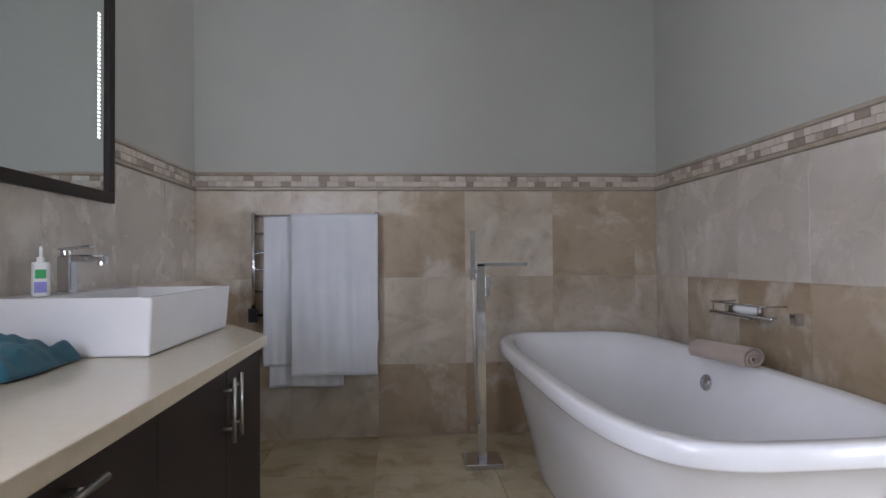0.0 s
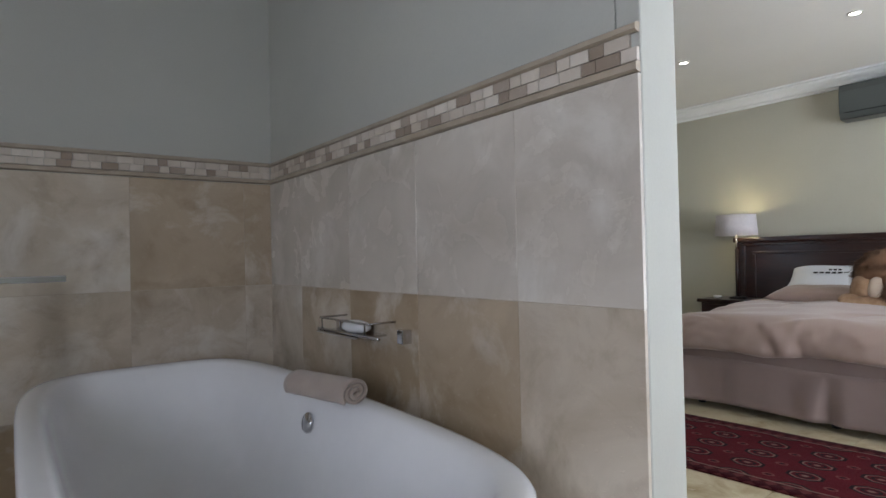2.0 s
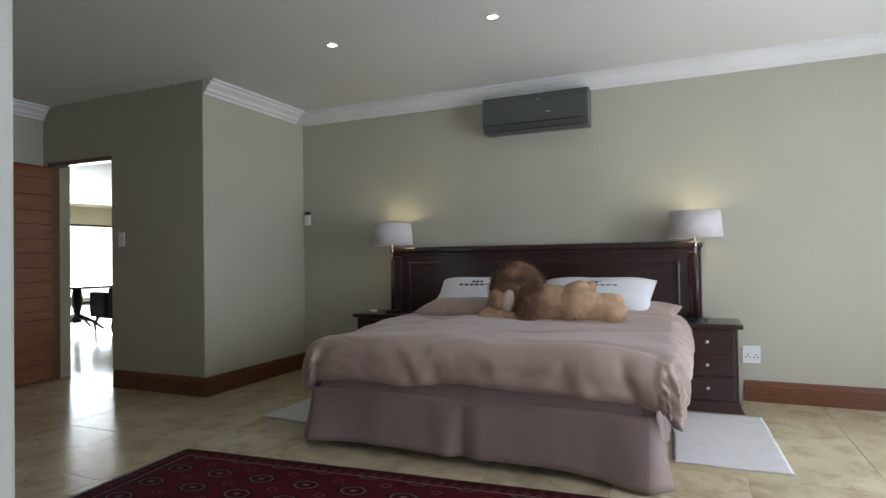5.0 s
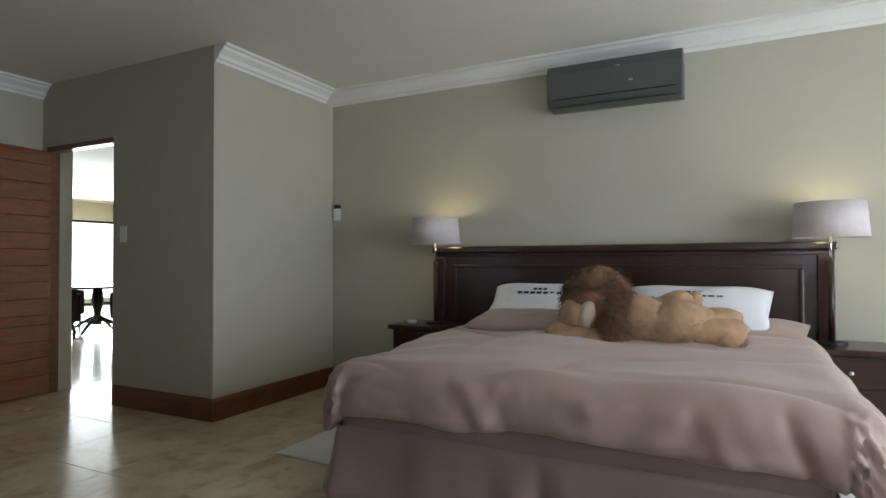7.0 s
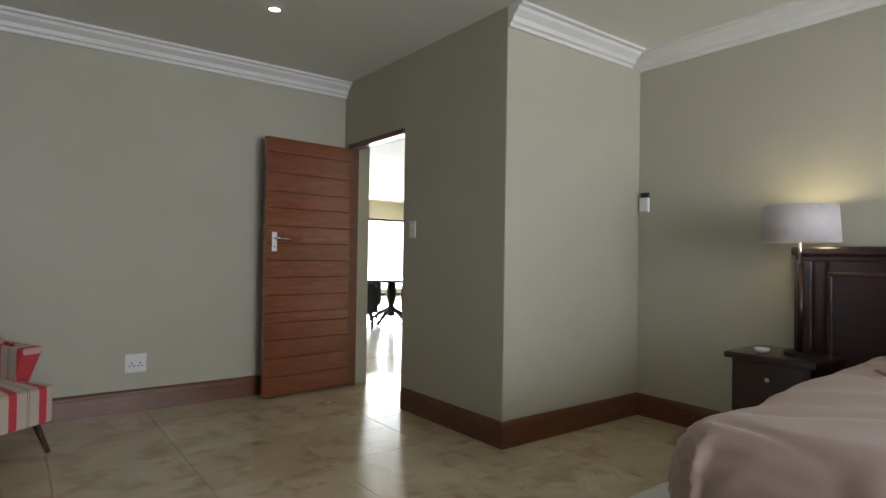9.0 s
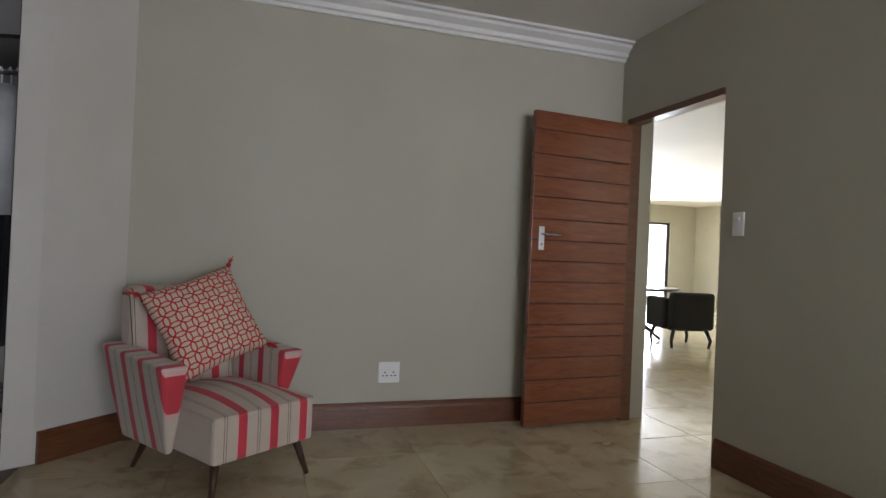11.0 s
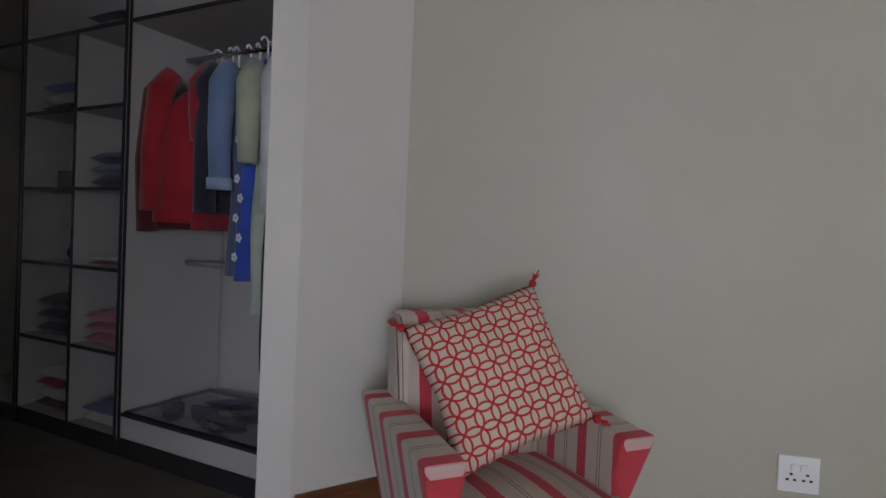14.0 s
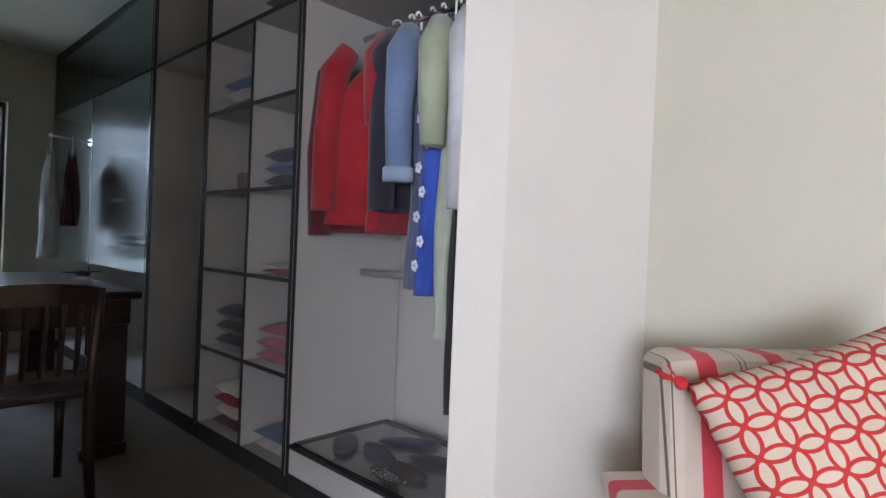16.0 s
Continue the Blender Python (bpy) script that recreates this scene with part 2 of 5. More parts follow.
M = {
    "paint": surface("wall_paint", (0.475, 0.453, 0.362), (0.45, 0.428, 0.34), 1.2, 0.6, 120, 0.0006),
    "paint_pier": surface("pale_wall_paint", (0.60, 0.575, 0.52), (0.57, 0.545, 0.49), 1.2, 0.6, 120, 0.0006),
    "bath_paint": surface("bath_wall_paint", (0.47, 0.47, 0.425), (0.44, 0.44, 0.40), 1.2, 0.55, 120, 0.0006),
    "white": surface("white_paint", (0.78, 0.77, 0.74), (0.74, 0.73, 0.70), 2, 0.5, 90, 0.0004),
    "ceiling": surface("ceiling_paint", (0.74, 0.72, 0.67), (0.71, 0.69, 0.64), 0.8, 0.7, 100, 0.0005),
    "travertine": stone("wall_travertine", [(0.36, 0.265, 0.165), (0.50, 0.405, 0.30), (0.62, 0.55, 0.455), (0.42, 0.32, 0.215), (0.68, 0.62, 0.54), (0.55, 0.455, 0.35)], 0.30, 0.45, blotch=0.55),
    # paler stone, with some bluish window light mixed into its tones
    "pale_lit_travertine": stone("pale_lit_wall_travertine", [(0.50, 0.44, 0.37), (0.56, 0.50, 0.43), (0.60, 0.545, 0.48), (0.53, 0.47, 0.40)], 0.24, 0.35, blotch=0.6),
    "floor_stone": stone("floor_travertine", [(0.55, 0.45, 0.28), (0.60, 0.51, 0.34), (0.64, 0.55, 0.38)], 0.13, 0.85),
    "mosaic": stone("mosaic_stone", [(0.30, 0.235, 0.18), (0.64, 0.57, 0.49), (0.70, 0.63, 0.55), (0.60, 0.53, 0.45), (0.40, 0.33, 0.265), (0.72, 0.66, 0.58), (0.66, 0.59, 0.50), (0.69, 0.62, 0.53), (0.58, 0.50, 0.41)], 0.4, 0.1, "CONSTANT"),
    "floor_grout": surface("floor_grout", (0.46, 0.38, 0.25), None, 10, 0.8, 200, 0.001),
    "pencil": surface("stone_moulding", (0.42, 0.35, 0.27), (0.34, 0.28, 0.21), 8, 0.4, 90, 0.001),
    "grout": surface("grout", (0.50, 0.43, 0.34), None, 10, 0.9, 200, 0.001),
    "skirting": wood("skirting_wood", (0.10, 0.032, 0.012), (0.19, 0.068, 0.026), 0.35, (2, 2, 18), 0.2),
    "door_wood": wood("door_wood", (0.17, 0.048, 0.020), (0.27, 0.092, 0.040), 0.24, (1.2, 2.2, 9), 0.6, True),
    "dark_wood": wood("dark_wood", (0.017, 0.0055, 0.004), (0.042, 0.013, 0.008), 0.28, (1.5, 1.5, 12), 0.35),
    "espresso": wood("espresso_veneer", (0.009, 0.0045, 0.004), (0.018, 0.0085, 0.007), 0.5, (8, 1, 1), 0.03),
    "black_edge": plain("black_edging", (0.014, 0.012, 0.012), 0.75),
    "melamine": surface("white_melamine", (0.45, 0.43, 0.405), (0.42, 0.40, 0.375), 1.5, 0.45, 150, 0.0003),
    "quartz": surface("cream_quartz", (0.66, 0.585, 0.465), (0.61, 0.54, 0.425), 30, 0.16, 220, 0.0),
    "ceramic": surface("white_ceramic", (0.80, 0.80, 0.80), (0.77, 0.77, 0.78), 1.0, 0.12, 10, 0.0),
    "acrylic": surface("white_acrylic", (0.80, 0.80, 0.81), (0.78, 0.78, 0.80), 1.0, 0.14, 10, 0.0),
    "chrome": plain("chrome", (0.62, 0.62, 0.64), 0.10, 1.0),
    # lighter copy of chrome, a bright reflection put into the colour
    "lit_chrome": plain("reflecting_chrome", (0.80, 0.80, 0.80), 0.35, 0.8),
    "steel": plain("brushed_steel", (0.55, 0.54, 0.52), 0.28, 1.0),
    "mirror": plain("mirror_glass", (0.80, 0.84, 0.82), 0.01, 1.0),
    "glass": plain("clear_glass", (0.95, 0.97, 0.97), 0.0, 0.0, transmission=1.0),
    "smoked": plain("tinted_glass", (0.80, 0.88, 0.86), 0.22, 0.0, transmission=1.0, ior=1.06),
    "plastic": plain("white_plastic", (0.78, 0.78, 0.76), 0.35),
    "grey_plastic": plain("charcoal_plastic", (0.080, 0.086, 0.081), 0.32),
    "black": plain("black_plastic", (0.012, 0.012, 0.013), 0.35),
    "towel": surface("white_towelling", (0.74, 0.76, 0.80), (0.68, 0.70, 0.75), 6, 0.95, 420, 0.004, sheen=0.3),
    "beige_towel": surface("beige_towelling", (0.42, 0.34, 0.29), (0.36, 0.29, 0.245), 8, 0.95, 420, 0.004, sheen=0.3),
    "teal": surface("teal_towelling", (0.012, 0.11, 0.15), (0.008, 0.085, 0.12), 8, 0.95, 380, 0.004, sheen=0.2),
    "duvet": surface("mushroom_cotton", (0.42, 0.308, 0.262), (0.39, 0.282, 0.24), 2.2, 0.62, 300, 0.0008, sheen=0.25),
    # darker than the duvet: shade on the bed's foot side put into this colour
    "skirt": surface("shaded_mushroom_valance", (0.275, 0.196, 0.172), (0.24, 0.172, 0.15), 2.5, 0.7, 300, 0.001, sheen=0.2),
    "pillow": surface("white_cotton", (0.74, 0.75, 0.78), (0.70, 0.71, 0.75), 4, 0.85, 300, 0.001, sheen=0.2),
    "mat": surface("white_cotton_mat", (0.72, 0.71, 0.70), (0.66, 0.65, 0.64), 14, 0.95, 240, 0.004),
    "rug": rug_weave("red_wool_rug"),
    "fringe": surface("rug_fringe", (0.50, 0.42, 0.34), None, 20, 0.95, 200, 0.002),
    "stripe_x": stripes("striped_cotton_across", 0, 0.165, 0.28),
    "stripe_back": stripes("striped_cotton_back", 0, 0.165, 0.712),
    "stripe_y": stripes("striped_cotton_along", 1, 0.165, 0.10),
    "ring_cotton": rings("ringed_cotton", 0.053),
    "tassel": surface("red_thread", (0.5, 0.02, 0.02), None, 30, 0.9, 200, 0.001),
    "leg_wood": wood("leg_wood", (0.045, 0.016, 0.008), (0.09, 0.035, 0.018), 0.4, (6, 6, 1)),
    "shade": surface("linen_shade", (0.62, 0.57, 0.56), (0.58, 0.53, 0.52), 40, 0.85, 320, 0.001),
    "bulb": plain("bulb", (1, 0.9, 0.7), 0.4, glow=18, glow_color=(1.0, 0.86, 0.50)),
    "spot": plain("spot_lens", (1, 0.97, 0.9), 0.3, glow=9, glow_color=(1, 0.96, 0.88)),
    "led": plain("led_strip", (1, 1, 1), 0.3, glow=1.5, glow_color=(0.95, 1, 1)),
    "fur": surface("tan_plush", (0.50, 0.32, 0.19), (0.36, 0.215, 0.12), 16, 0.95, 200, 0.006, sheen=0.1),
    "mane": surface("brown_mane", (0.22, 0.115, 0.06), (0.16, 0.08, 0.04), 14, 0.9, 260, 0.004, sheen=0.03),
    "muzzle": surface("cream_plush", (0.60, 0.49, 0.38), (0.54, 0.42, 0.32), 12, 0.95, 240, 0.005, sheen=0.4),
    "garden": plain("hazy_garden", (0.5, 0.6, 0.6), 0.9, glow=1.1, glow_color=(0.75, 0.9, 1.0)),
    "outside": plain("bright_outdoors", (0.9, 0.95, 1), 0.9, glow=2.6, glow_color=(0.92, 0.96, 1.0)),
    "hazy_sky": plain("hazy_sky_glow", (0.7, 0.8, 1.0), 0.9, glow=2.0, glow_color=(0.66, 0.83, 1.0)),
    "carpet": surface("brown_floor", (0.14, 0.115, 0.085), (0.12, 0.10, 0.075), 4, 0.8, 160, 0.002),
}


# ---- mesh helpers ----
def part(name, bm, material, parent=None, label="", smooth=False, bevel=0.0):
    me = bpy.data.meshes.new(name)
    bmesh.ops.recalc_face_normals(bm, faces=bm.faces)
    bm.to_mesh(me)
    bm.free()
    for mat_ in material if isinstance(material, (list, tuple)) else (material,):
        me.materials.append(mat_)
    if smooth:
        me.polygons.foreach_set("use_smooth", [True] * len(me.polygons))
    ob = new(name, me)
    if parent:
        ob.parent = parent
    if label:
        ob["label"] = label
    if bevel:
        mod = ob.modifiers.new("bevel", "BEVEL")
        mod.width, mod.segments, mod.limit_method = bevel, 2, "ANGLE"
    return ob


def thing(name, label, category, group="", kind="", m=None):
    ob = tagged(new(name), label, category, group, kind)
    ob.empty_display_size = 0.1
    if m is not None:
        ob.matrix_world = m
    return ob


def box(x0, x1, y0, y1, z0, z1, bm=None, m=None):
    bm = bm or bmesh.new()
    vs = [bm.verts.new((x, y, z)) for x in (x0, x1) for y in (y0, y1) for z in (z0, z1)]
    if m is not None:
        for v in vs:
            v.co = m @ v.co
    for f in ((0, 1, 3, 2), (4, 6, 7, 5), (0, 4, 5, 1), (2, 3, 7, 6), (0, 2, 6, 4), (1, 5, 7, 3)):
        bm.faces.new([vs[i] for i in f])
    return bm


def tube(points, radius, bm=None, sides=10, cap=True):
    """A round bar along points; radius a number or one for each point."""
    bm = bm or bmesh.new()
    pts = [Vector(p) for p in points]
    rs = radius if isinstance(radius, (list, tuple)) else [radius] * len(pts)
    rows = []
    side = None
    for i, p in enumerate(pts):
        d = (pts[min(i + 1, len(pts) - 1)] - pts[max(i - 1, 0)]).normalized()
        ref = Vector((0, 0, 1)) if abs(d.z) < 0.9 else Vector((1, 0, 0))
        a = d.cross(ref).normalized() if side is None else (side - d * side.dot(d)).normalized()
        side = a
        c = d.cross(a)
        rows.append([bm.verts.new(p + (a * math.cos(2 * math.pi * k / sides) + c * math.sin(2 * math.pi * k / sides)) * rs[i]) for k in range(sides)])
    for r0, r1 in zip(rows, rows[1:]):
        for k in range(sides):
            bm.faces.new((r0[k], r0[(k + 1) % sides], r1[(k + 1) % sides], r1[k]))
    if cap:
        bm.faces.new(rows[0])
        bm.faces.new(rows[-1][::-1])
    return bm


def lathe(profile, bm=None, sides=32, at=(0, 0, 0), closed=False):
    bm = bm or bmesh.new()
    rows = [[bm.verts.new((at[0] + r * math.cos(2 * math.pi * k / sides), at[1] + r * math.sin(2 * math.pi * k / sides), at[2] + z)) for k in range(sides)] for r, z in profile]
    pairs = list(zip(rows, rows[1:])) + ([(rows[-1], rows[0])] if closed else [])
    for r0, r1 in pairs:
        for k in range(sides):
            bm.faces.new((r0[k], r0[(k + 1) % sides], r1[(k + 1) % sides], r1[k]))
    if not closed:
        bm.faces.new(rows[0])
        bm.faces.new(rows[-1])
    return bm


def grid(nu, nv, f, bm=None, mat_index=0):
    """A sheet of nu x nv quads; f(u, v) gives the place, u and v from 0 to 1."""
    bm = bm or bmesh.new()
    vs = [[bm.verts.new(f(i / nu, j / nv)) for j in range(nv + 1)] for i in range(nu + 1)]
    for i in range(nu):
        for j in range(nv):
            fc = bm.faces.new((vs[i][j], vs[i + 1][j], vs[i + 1][j + 1], vs[i][j + 1]))
            fc.material_index = mat_index
    return bm


def blob(centre, size, turn=(0, 0, 0), bm=None, mat_index=0, rough=0.0, seed=0.0, div=3):
    """A rounded, slightly uneven lump."""
    bm = bm or bmesh.new()
    made = bmesh.ops.create_icosphere(bm, subdivisions=div, radius=1)["verts"]
    rot = Euler([radians(a) for a in turn]).to_matrix()
    for v in made:
        n = v.co.normalized()
        k = 1 + rough * noise.noise(n * 2.3 + Vector((seed, seed * 1.7, 0)))
        v.co = Vector(centre) + rot @ Vector([a * b * k for a, b in zip(n, size)])
    for v in made:
        for f in v.link_faces:
            f.material_index = mat_index
    return bm


def prism(outline, z0, z1, bm=None):
    bm = bm or bmesh.new()
    lo = [bm.verts.new((x, y, z0)) for x, y in outline]
    hi = [bm.verts.new((x, y, z1)) for x, y in outline]
    n = len(lo)
    bm.faces.new(lo[::-1])
    bm.faces.new(hi)
    for i in range(n):
        bm.faces.new((lo[i], lo[(i + 1) % n], hi[(i + 1) % n], hi[i]))
    return bm


def extrude_profile(profile, start, end, outward, bm=None):
    """A moulding: profile of (out from the wall, height) swept straight from start to end."""
    bm = bm or bmesh.new()
    out = Vector((*outward, 0))
    ends = []
    for p in (start, end):
        ends.append([bm.verts.new(Vector((p[0], p[1], 0)) + out * o + Vector((0, 0, z))) for o, z in profile])
    n = len(profile)
    for i in range(n):
        bm.faces.new((ends[0][i], ends[0][(i + 1) % n], ends[1][(i + 1) % n], ends[1][i]))
    bm.faces.new(ends[0])
    bm.faces.new(ends[1][::-1])
    return bm


def structure(name, bm, material, label, category, **kw):
    return tagged(part(name, bm, material, **kw), label, category, kind="structure")


# ---- plan ----
CEIL = 2.625
BCEIL = 2.86                   # the bathroom's ceiling is higher
WX, WY = 6.72, 6.69            # bed wall, wall behind the armchair
BX0, BX1, BY = -0.93, 1.945, 3.75   # bathroom walls
OX = 2.14                      # bedroom face of the bathroom wall
DWX, JY = 5.38, 4.63           # door wall and the return beside the bed
SY = -1.25                     # bedroom's glazed wall
CF, CB = 7.31, 7.90            # wardrobe front and back
WEST = -3.05

slab = box(-3.4, 14.5, -1.6, 16.4, -0.12, -0.006)
structure("floor", slab, M["floor_grout"], "polished cream travertine floor in large square tiles", "floor")

# bathroom shell
structure("wall_bath_back", box(BX0 - 0.15, 1.945, BY, BY + 0.18, 0, BCEIL), M["bath_paint"], "grey-green painted wall above stone wall tiles", "wall")
bm = box(BX0 - 0.15, BX0, 0.48, BY, 0, BCEIL)
box(BX0 - 0.15, BX0, -1.0, -0.72, 0, BCEIL, bm)
box(BX0 - 0.15, BX0, -0.72, 0.48, 0, 0.92, bm)
box(BX0 - 0.15, BX0, -0.72, 0.48, 2.18, BCEIL, bm)
structure("wall_bath_left", bm, M["bath_paint"], "painted wall above stone tiles beside the basin", "wall")
bm = box(1.945, OX, 1.55, BY + 0.18, 0, BCEIL)
box(1.945, OX, SY - 0.2, 0.25, 0, BCEIL, bm)
box(1.945, OX, 0.25, 1.55, 2.45, BCEIL, bm)
structure("wall_bath_bedroom", bm, M["bath_paint"], "wall between bathroom and bedroom with a wide opening", "wall")
structure("opening_reveal", prism([(1.9455, 1.482), (OX + 0.003, 1.514), (OX + 0.003, 1.549), (1.9455, 1.549)], 0, 2.449), M["bath_paint"], "smooth white plastered edge of the opening", "trim", bevel=0.006)
bm = box(BX0, 1.945, -1.0, -0.85, 0, BCEIL)
structure("wall_bath_window", bm, M["bath_paint"], "plain painted bathroom end wall", "wall")

# bedroom shell
structure("wall_bed", box(WX, WX + 0.2, SY - 0.2, JY, 0, CEIL), M["paint"], "greige painted wall behind the bed", "wall")
structure("wall_return", box(DWX + 0.002, WX + 0.2, JY, JY + 0.2, 0, CEIL), M["paint"], "greige painted return wall beside the bed", "wall")
bm = box(DWX, DWX + 0.2, JY + 0.004, 5.73, 0, CEIL)
box(DWX, DWX + 0.2, 5.73, 6.60, 2.08, CEIL, bm)
box(DWX, DWX + 0.2, 6.60, WY + 0.2, 0, CEIL, bm)
structure("wall_door", bm, M["paint"], "greige painted wall with the bedroom doorway", "wall")
structure("wall_armchair", box(2.22, DWX, WY, WY + 0.2, 0, CEIL), M["paint"], "greige painted wall behind the armchair", "wall")
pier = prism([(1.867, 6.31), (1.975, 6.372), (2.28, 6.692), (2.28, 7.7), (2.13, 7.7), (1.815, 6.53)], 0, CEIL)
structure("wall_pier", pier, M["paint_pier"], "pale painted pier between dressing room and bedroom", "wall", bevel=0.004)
bm = box(OX, 3.35, SY - 0.2, SY, 0, CEIL)
box(6.15, WX, SY - 0.2, SY, 0, CEIL, bm)
box(3.35, 6.15, SY - 0.2, SY, 2.3, CEIL, bm)
structure("wall_glazed", bm, M["paint"], "bedroom wall with wide glazed doors", "wall")

# dressing room shell
structure("wall_dressing_south", box(WEST - 0.15, 1.943, 3.935, 4.08, 0, CEIL), M["paint"], "painted dressing room wall", "wall")
bm = box(WEST - 0.15, WEST, 4.08, 6.5, 0, CEIL)
box(WEST - 0.15, WEST, 6.5, 7.49, 2.12, CEIL, bm)
box(WEST - 0.15, WEST, 6.5, 7.49, 0, 0.4, bm)
box(WEST - 0.15, WEST, 7.49, 8.6, 0, CEIL, bm)
structure("wall_dressing_west", bm, M["paint"], "dark painted wall of the dressing room with a window", "wall")
structure("wall_wardrobe_back", box(-3.72, 1.40, CB, CB + 0.1, 0, CEIL), M["melamine"], "white back wall of the built-in wardrobe", "wall")

# lounge beyond the bedroom door
bm = box(6.9, 14.3, 4.9, 5.0, 0, CEIL)
box(14.2, 14.4, 5.0, 16.2, 0, CEIL, bm)
box(4.6, 4.8, WY + 0.2, 16.2, 0, CEIL, bm)
box(4.8, 5.6, 16.0, 16.2, 0, CEIL, bm)
box(13.4, 14.2, 16.0, 16.2, 0, CEIL, bm)
box(5.6, 13.4, 16.0, 16.2, 2.15, CEIL, bm)
structure("wall_lounge", bm, M["paint"], "pale lounge walls around a wide glazed front", "wall")

bm = box(-3.4, 14.5, 3.932, 16.4, CEIL, CEIL + 0.12)
box(OX + 0.001, 14.5, -1.6, 3.931, CEIL, CEIL + 0.12, bm)
box(BX0 - 0.15, OX, -1.0, 3.93, BCEIL, BCEIL + 0.12, bm)
structure("ceiling", bm, M["ceiling"], "smooth off-white painted ceiling", "ceiling")

# glazing and daylight beyond it
def glazed(name, x0, x1, y0, y1, z0, z1, bars, along, label):
    w = tagged(new(name), label, "window", kind="structure")
    t = 0.05
    def piece(nm, a0, a1, z_0, z_1, mt, inset=0.0):
        if along == "x":
            return part(nm, box(a0, a1, y0 + inset, y1 - inset, z_0, z_1), mt, w)
        return part(nm, box(x0 + inset, x1 - inset, a0, a1, z_0, z_1), mt, w)
    a0, a1 = (x0, x1) if along == "x" else (y0, y1)
    piece("frame", a0, a1, z0, z0 + t, M["black_edge"])
    piece("frame", a0, a1, z1 - t, z1, M["black_edge"])
    step = (a1 - a0) / bars
    for i in range(bars + 1):
        c = a0 + i * step
        piece("frame", max(a0, c - t / 2), min(a1, c + t / 2), z0 + t, z1 - t, M["black_edge"])
    for i in range(bars):
        c = a0 + i * step
        pane = piece("pane", c + t / 2, c + step - t / 2, z0 + t, z1 - t, M["glass"], 0.03)
        pane.visible_shadow = False
    return w


glazed("window_1", 3.35, 6.15, SY - 0.14, SY - 0.06, 0.0, 2.3, 3, "x", "wide glazed sliding doors with dark frames")
glazed("window_2", BX0 - 0.12, BX0 - 0.04, -0.72, 0.48, 0.92, 2.18, 1, "y", "bathroom window with a dark frame")
glazed("window_3", 5.6, 13.4, 16.06, 16.14, 0.0, 2.15, 3, "x", "bright glazed front of the lounge")
glazed("window_4", WEST - 0.12, WEST - 0.04, 6.5, 7.49, 0.4, 2.12, 1, "y", "narrow bright dressing room window")
structure("backdrop_lounge", box(2, 20, 20, 20.1, -0.1, 6), M["outside"], "bright hazy daylight beyond the lounge glazing", "backdrop")
structure("backdrop_dressing", box(-6.1, -6.0, 2, 12, -0.1, 6), M["hazy_sky"], "bright hazy daylight beyond the dressing room window", "backdrop")
structure("backdrop_bedroom", box(-2, 11, -7.1, -7.0, -0.1, 4), M["garden"], "soft hazy daylight beyond the bedroom glazing", "backdrop")
structure("ground", box(-60, 80, -80, 80, -0.4, -0.13), surface("lawn", (0.16, 0.17, 0.08), (0.12, 0.14, 0.06), 0.5, 0.9, 20, 0.01), "open ground outside the house", "ground")

# ---- mouldings, skirting, door ----
COVE = [(0, CEIL - 0.122), (0.018, CEIL - 0.122), (0.022, CEIL - 0.102), (0.040, CEIL - 0.095), (0.048, CEIL - 0.068), (0.085, CEIL - 0.040), (0.092, CEIL - 0.022), (0.120, CEIL - 0.018), (0.120, CEIL - 0.001), (0, CEIL - 0.001)]
structure("cornice_bed", extrude_profile(COVE, (WX, SY), (WX, JY), (-1, 0)), M["white"], "white moulded plaster cornice", "cornice")
structure("cornice_return", extrude_profile(COVE, (DWX, JY), (WX - 0.121, JY), (0, -1)), M["white"], "white moulded plaster cornice", "cornice")
structure("cornice_armchair", extrude_profile(COVE, (2.27, WY), (DWX, WY), (0, -1)), M["white"], "white moulded plaster cornice", "cornice")
BASE = [(0, 0), (0.022, 0), (0.022, 0.118), (0.017, 0.132), (0.017, 0.140), (0.008, 0.156), (0, 0.156)]
for nm, a, b, o in (("bed_a", (WX, 3.8), (WX, JY - 0.022), (-1, 0)), ("bed_b", (WX, SY), (WX, 0.58), (-1, 0)), ("return", (DWX - 0.022, JY), (WX, JY), (0, -1)),
                    ("door_wall", (DWX, JY), (DWX, 5.70), (-1, 0)), ("armchair", (2.27, WY), (5.32, WY), (0, -1))):
    structure("baseboard_" + nm, extrude_profile(BASE, a, b, o), M["skirting"], "stained wooden skirting board with a moulded top", "skirting board")
d = Vector((2.28 - 1.975, 6.692 - 6.372)).normalized()
structure("baseboard_pier", extrude_profile(BASE, (1.985, 6.382), (2.28, 6.69), (d.y, -d.x)), M["skirting"], "stained wooden skirting board with a moulded top", "skirting board")

bm = box(DWX - 0.015, DWX + 0.07, 6.56, 6.60, 0, 2.08)
box(DWX - 0.015, DWX + 0.07, 5.73, 6.60, 2.04, 2.08, bm)
box(DWX + 0.06, DWX + 0.215, 5.73, 5.76, 0, 2.04, bm)
structure("door_frame", bm, M["skirting"], "dark stained wooden door frame", "door frame")

ang = math.atan2(6.53 - 6.60, 4.617 - 5.40)
door = thing("door_1", "open reddish wooden door made of horizontal boards", "door", kind="structure", m=pose(5.37, 6.575, 0.012, 0, 0, math.degrees(ang)))
heights = [0.0, 0.155, 0.30, 0.44, 0.575, 0.655, 0.79, 0.93, 1.065, 1.20, 1.335, 1.475, 1.605, 1.75, 1.91, 2.03]
part("core", box(0.01, 0.755, -0.013, 0.013, 0.004, 2.026), M["espresso"], door)
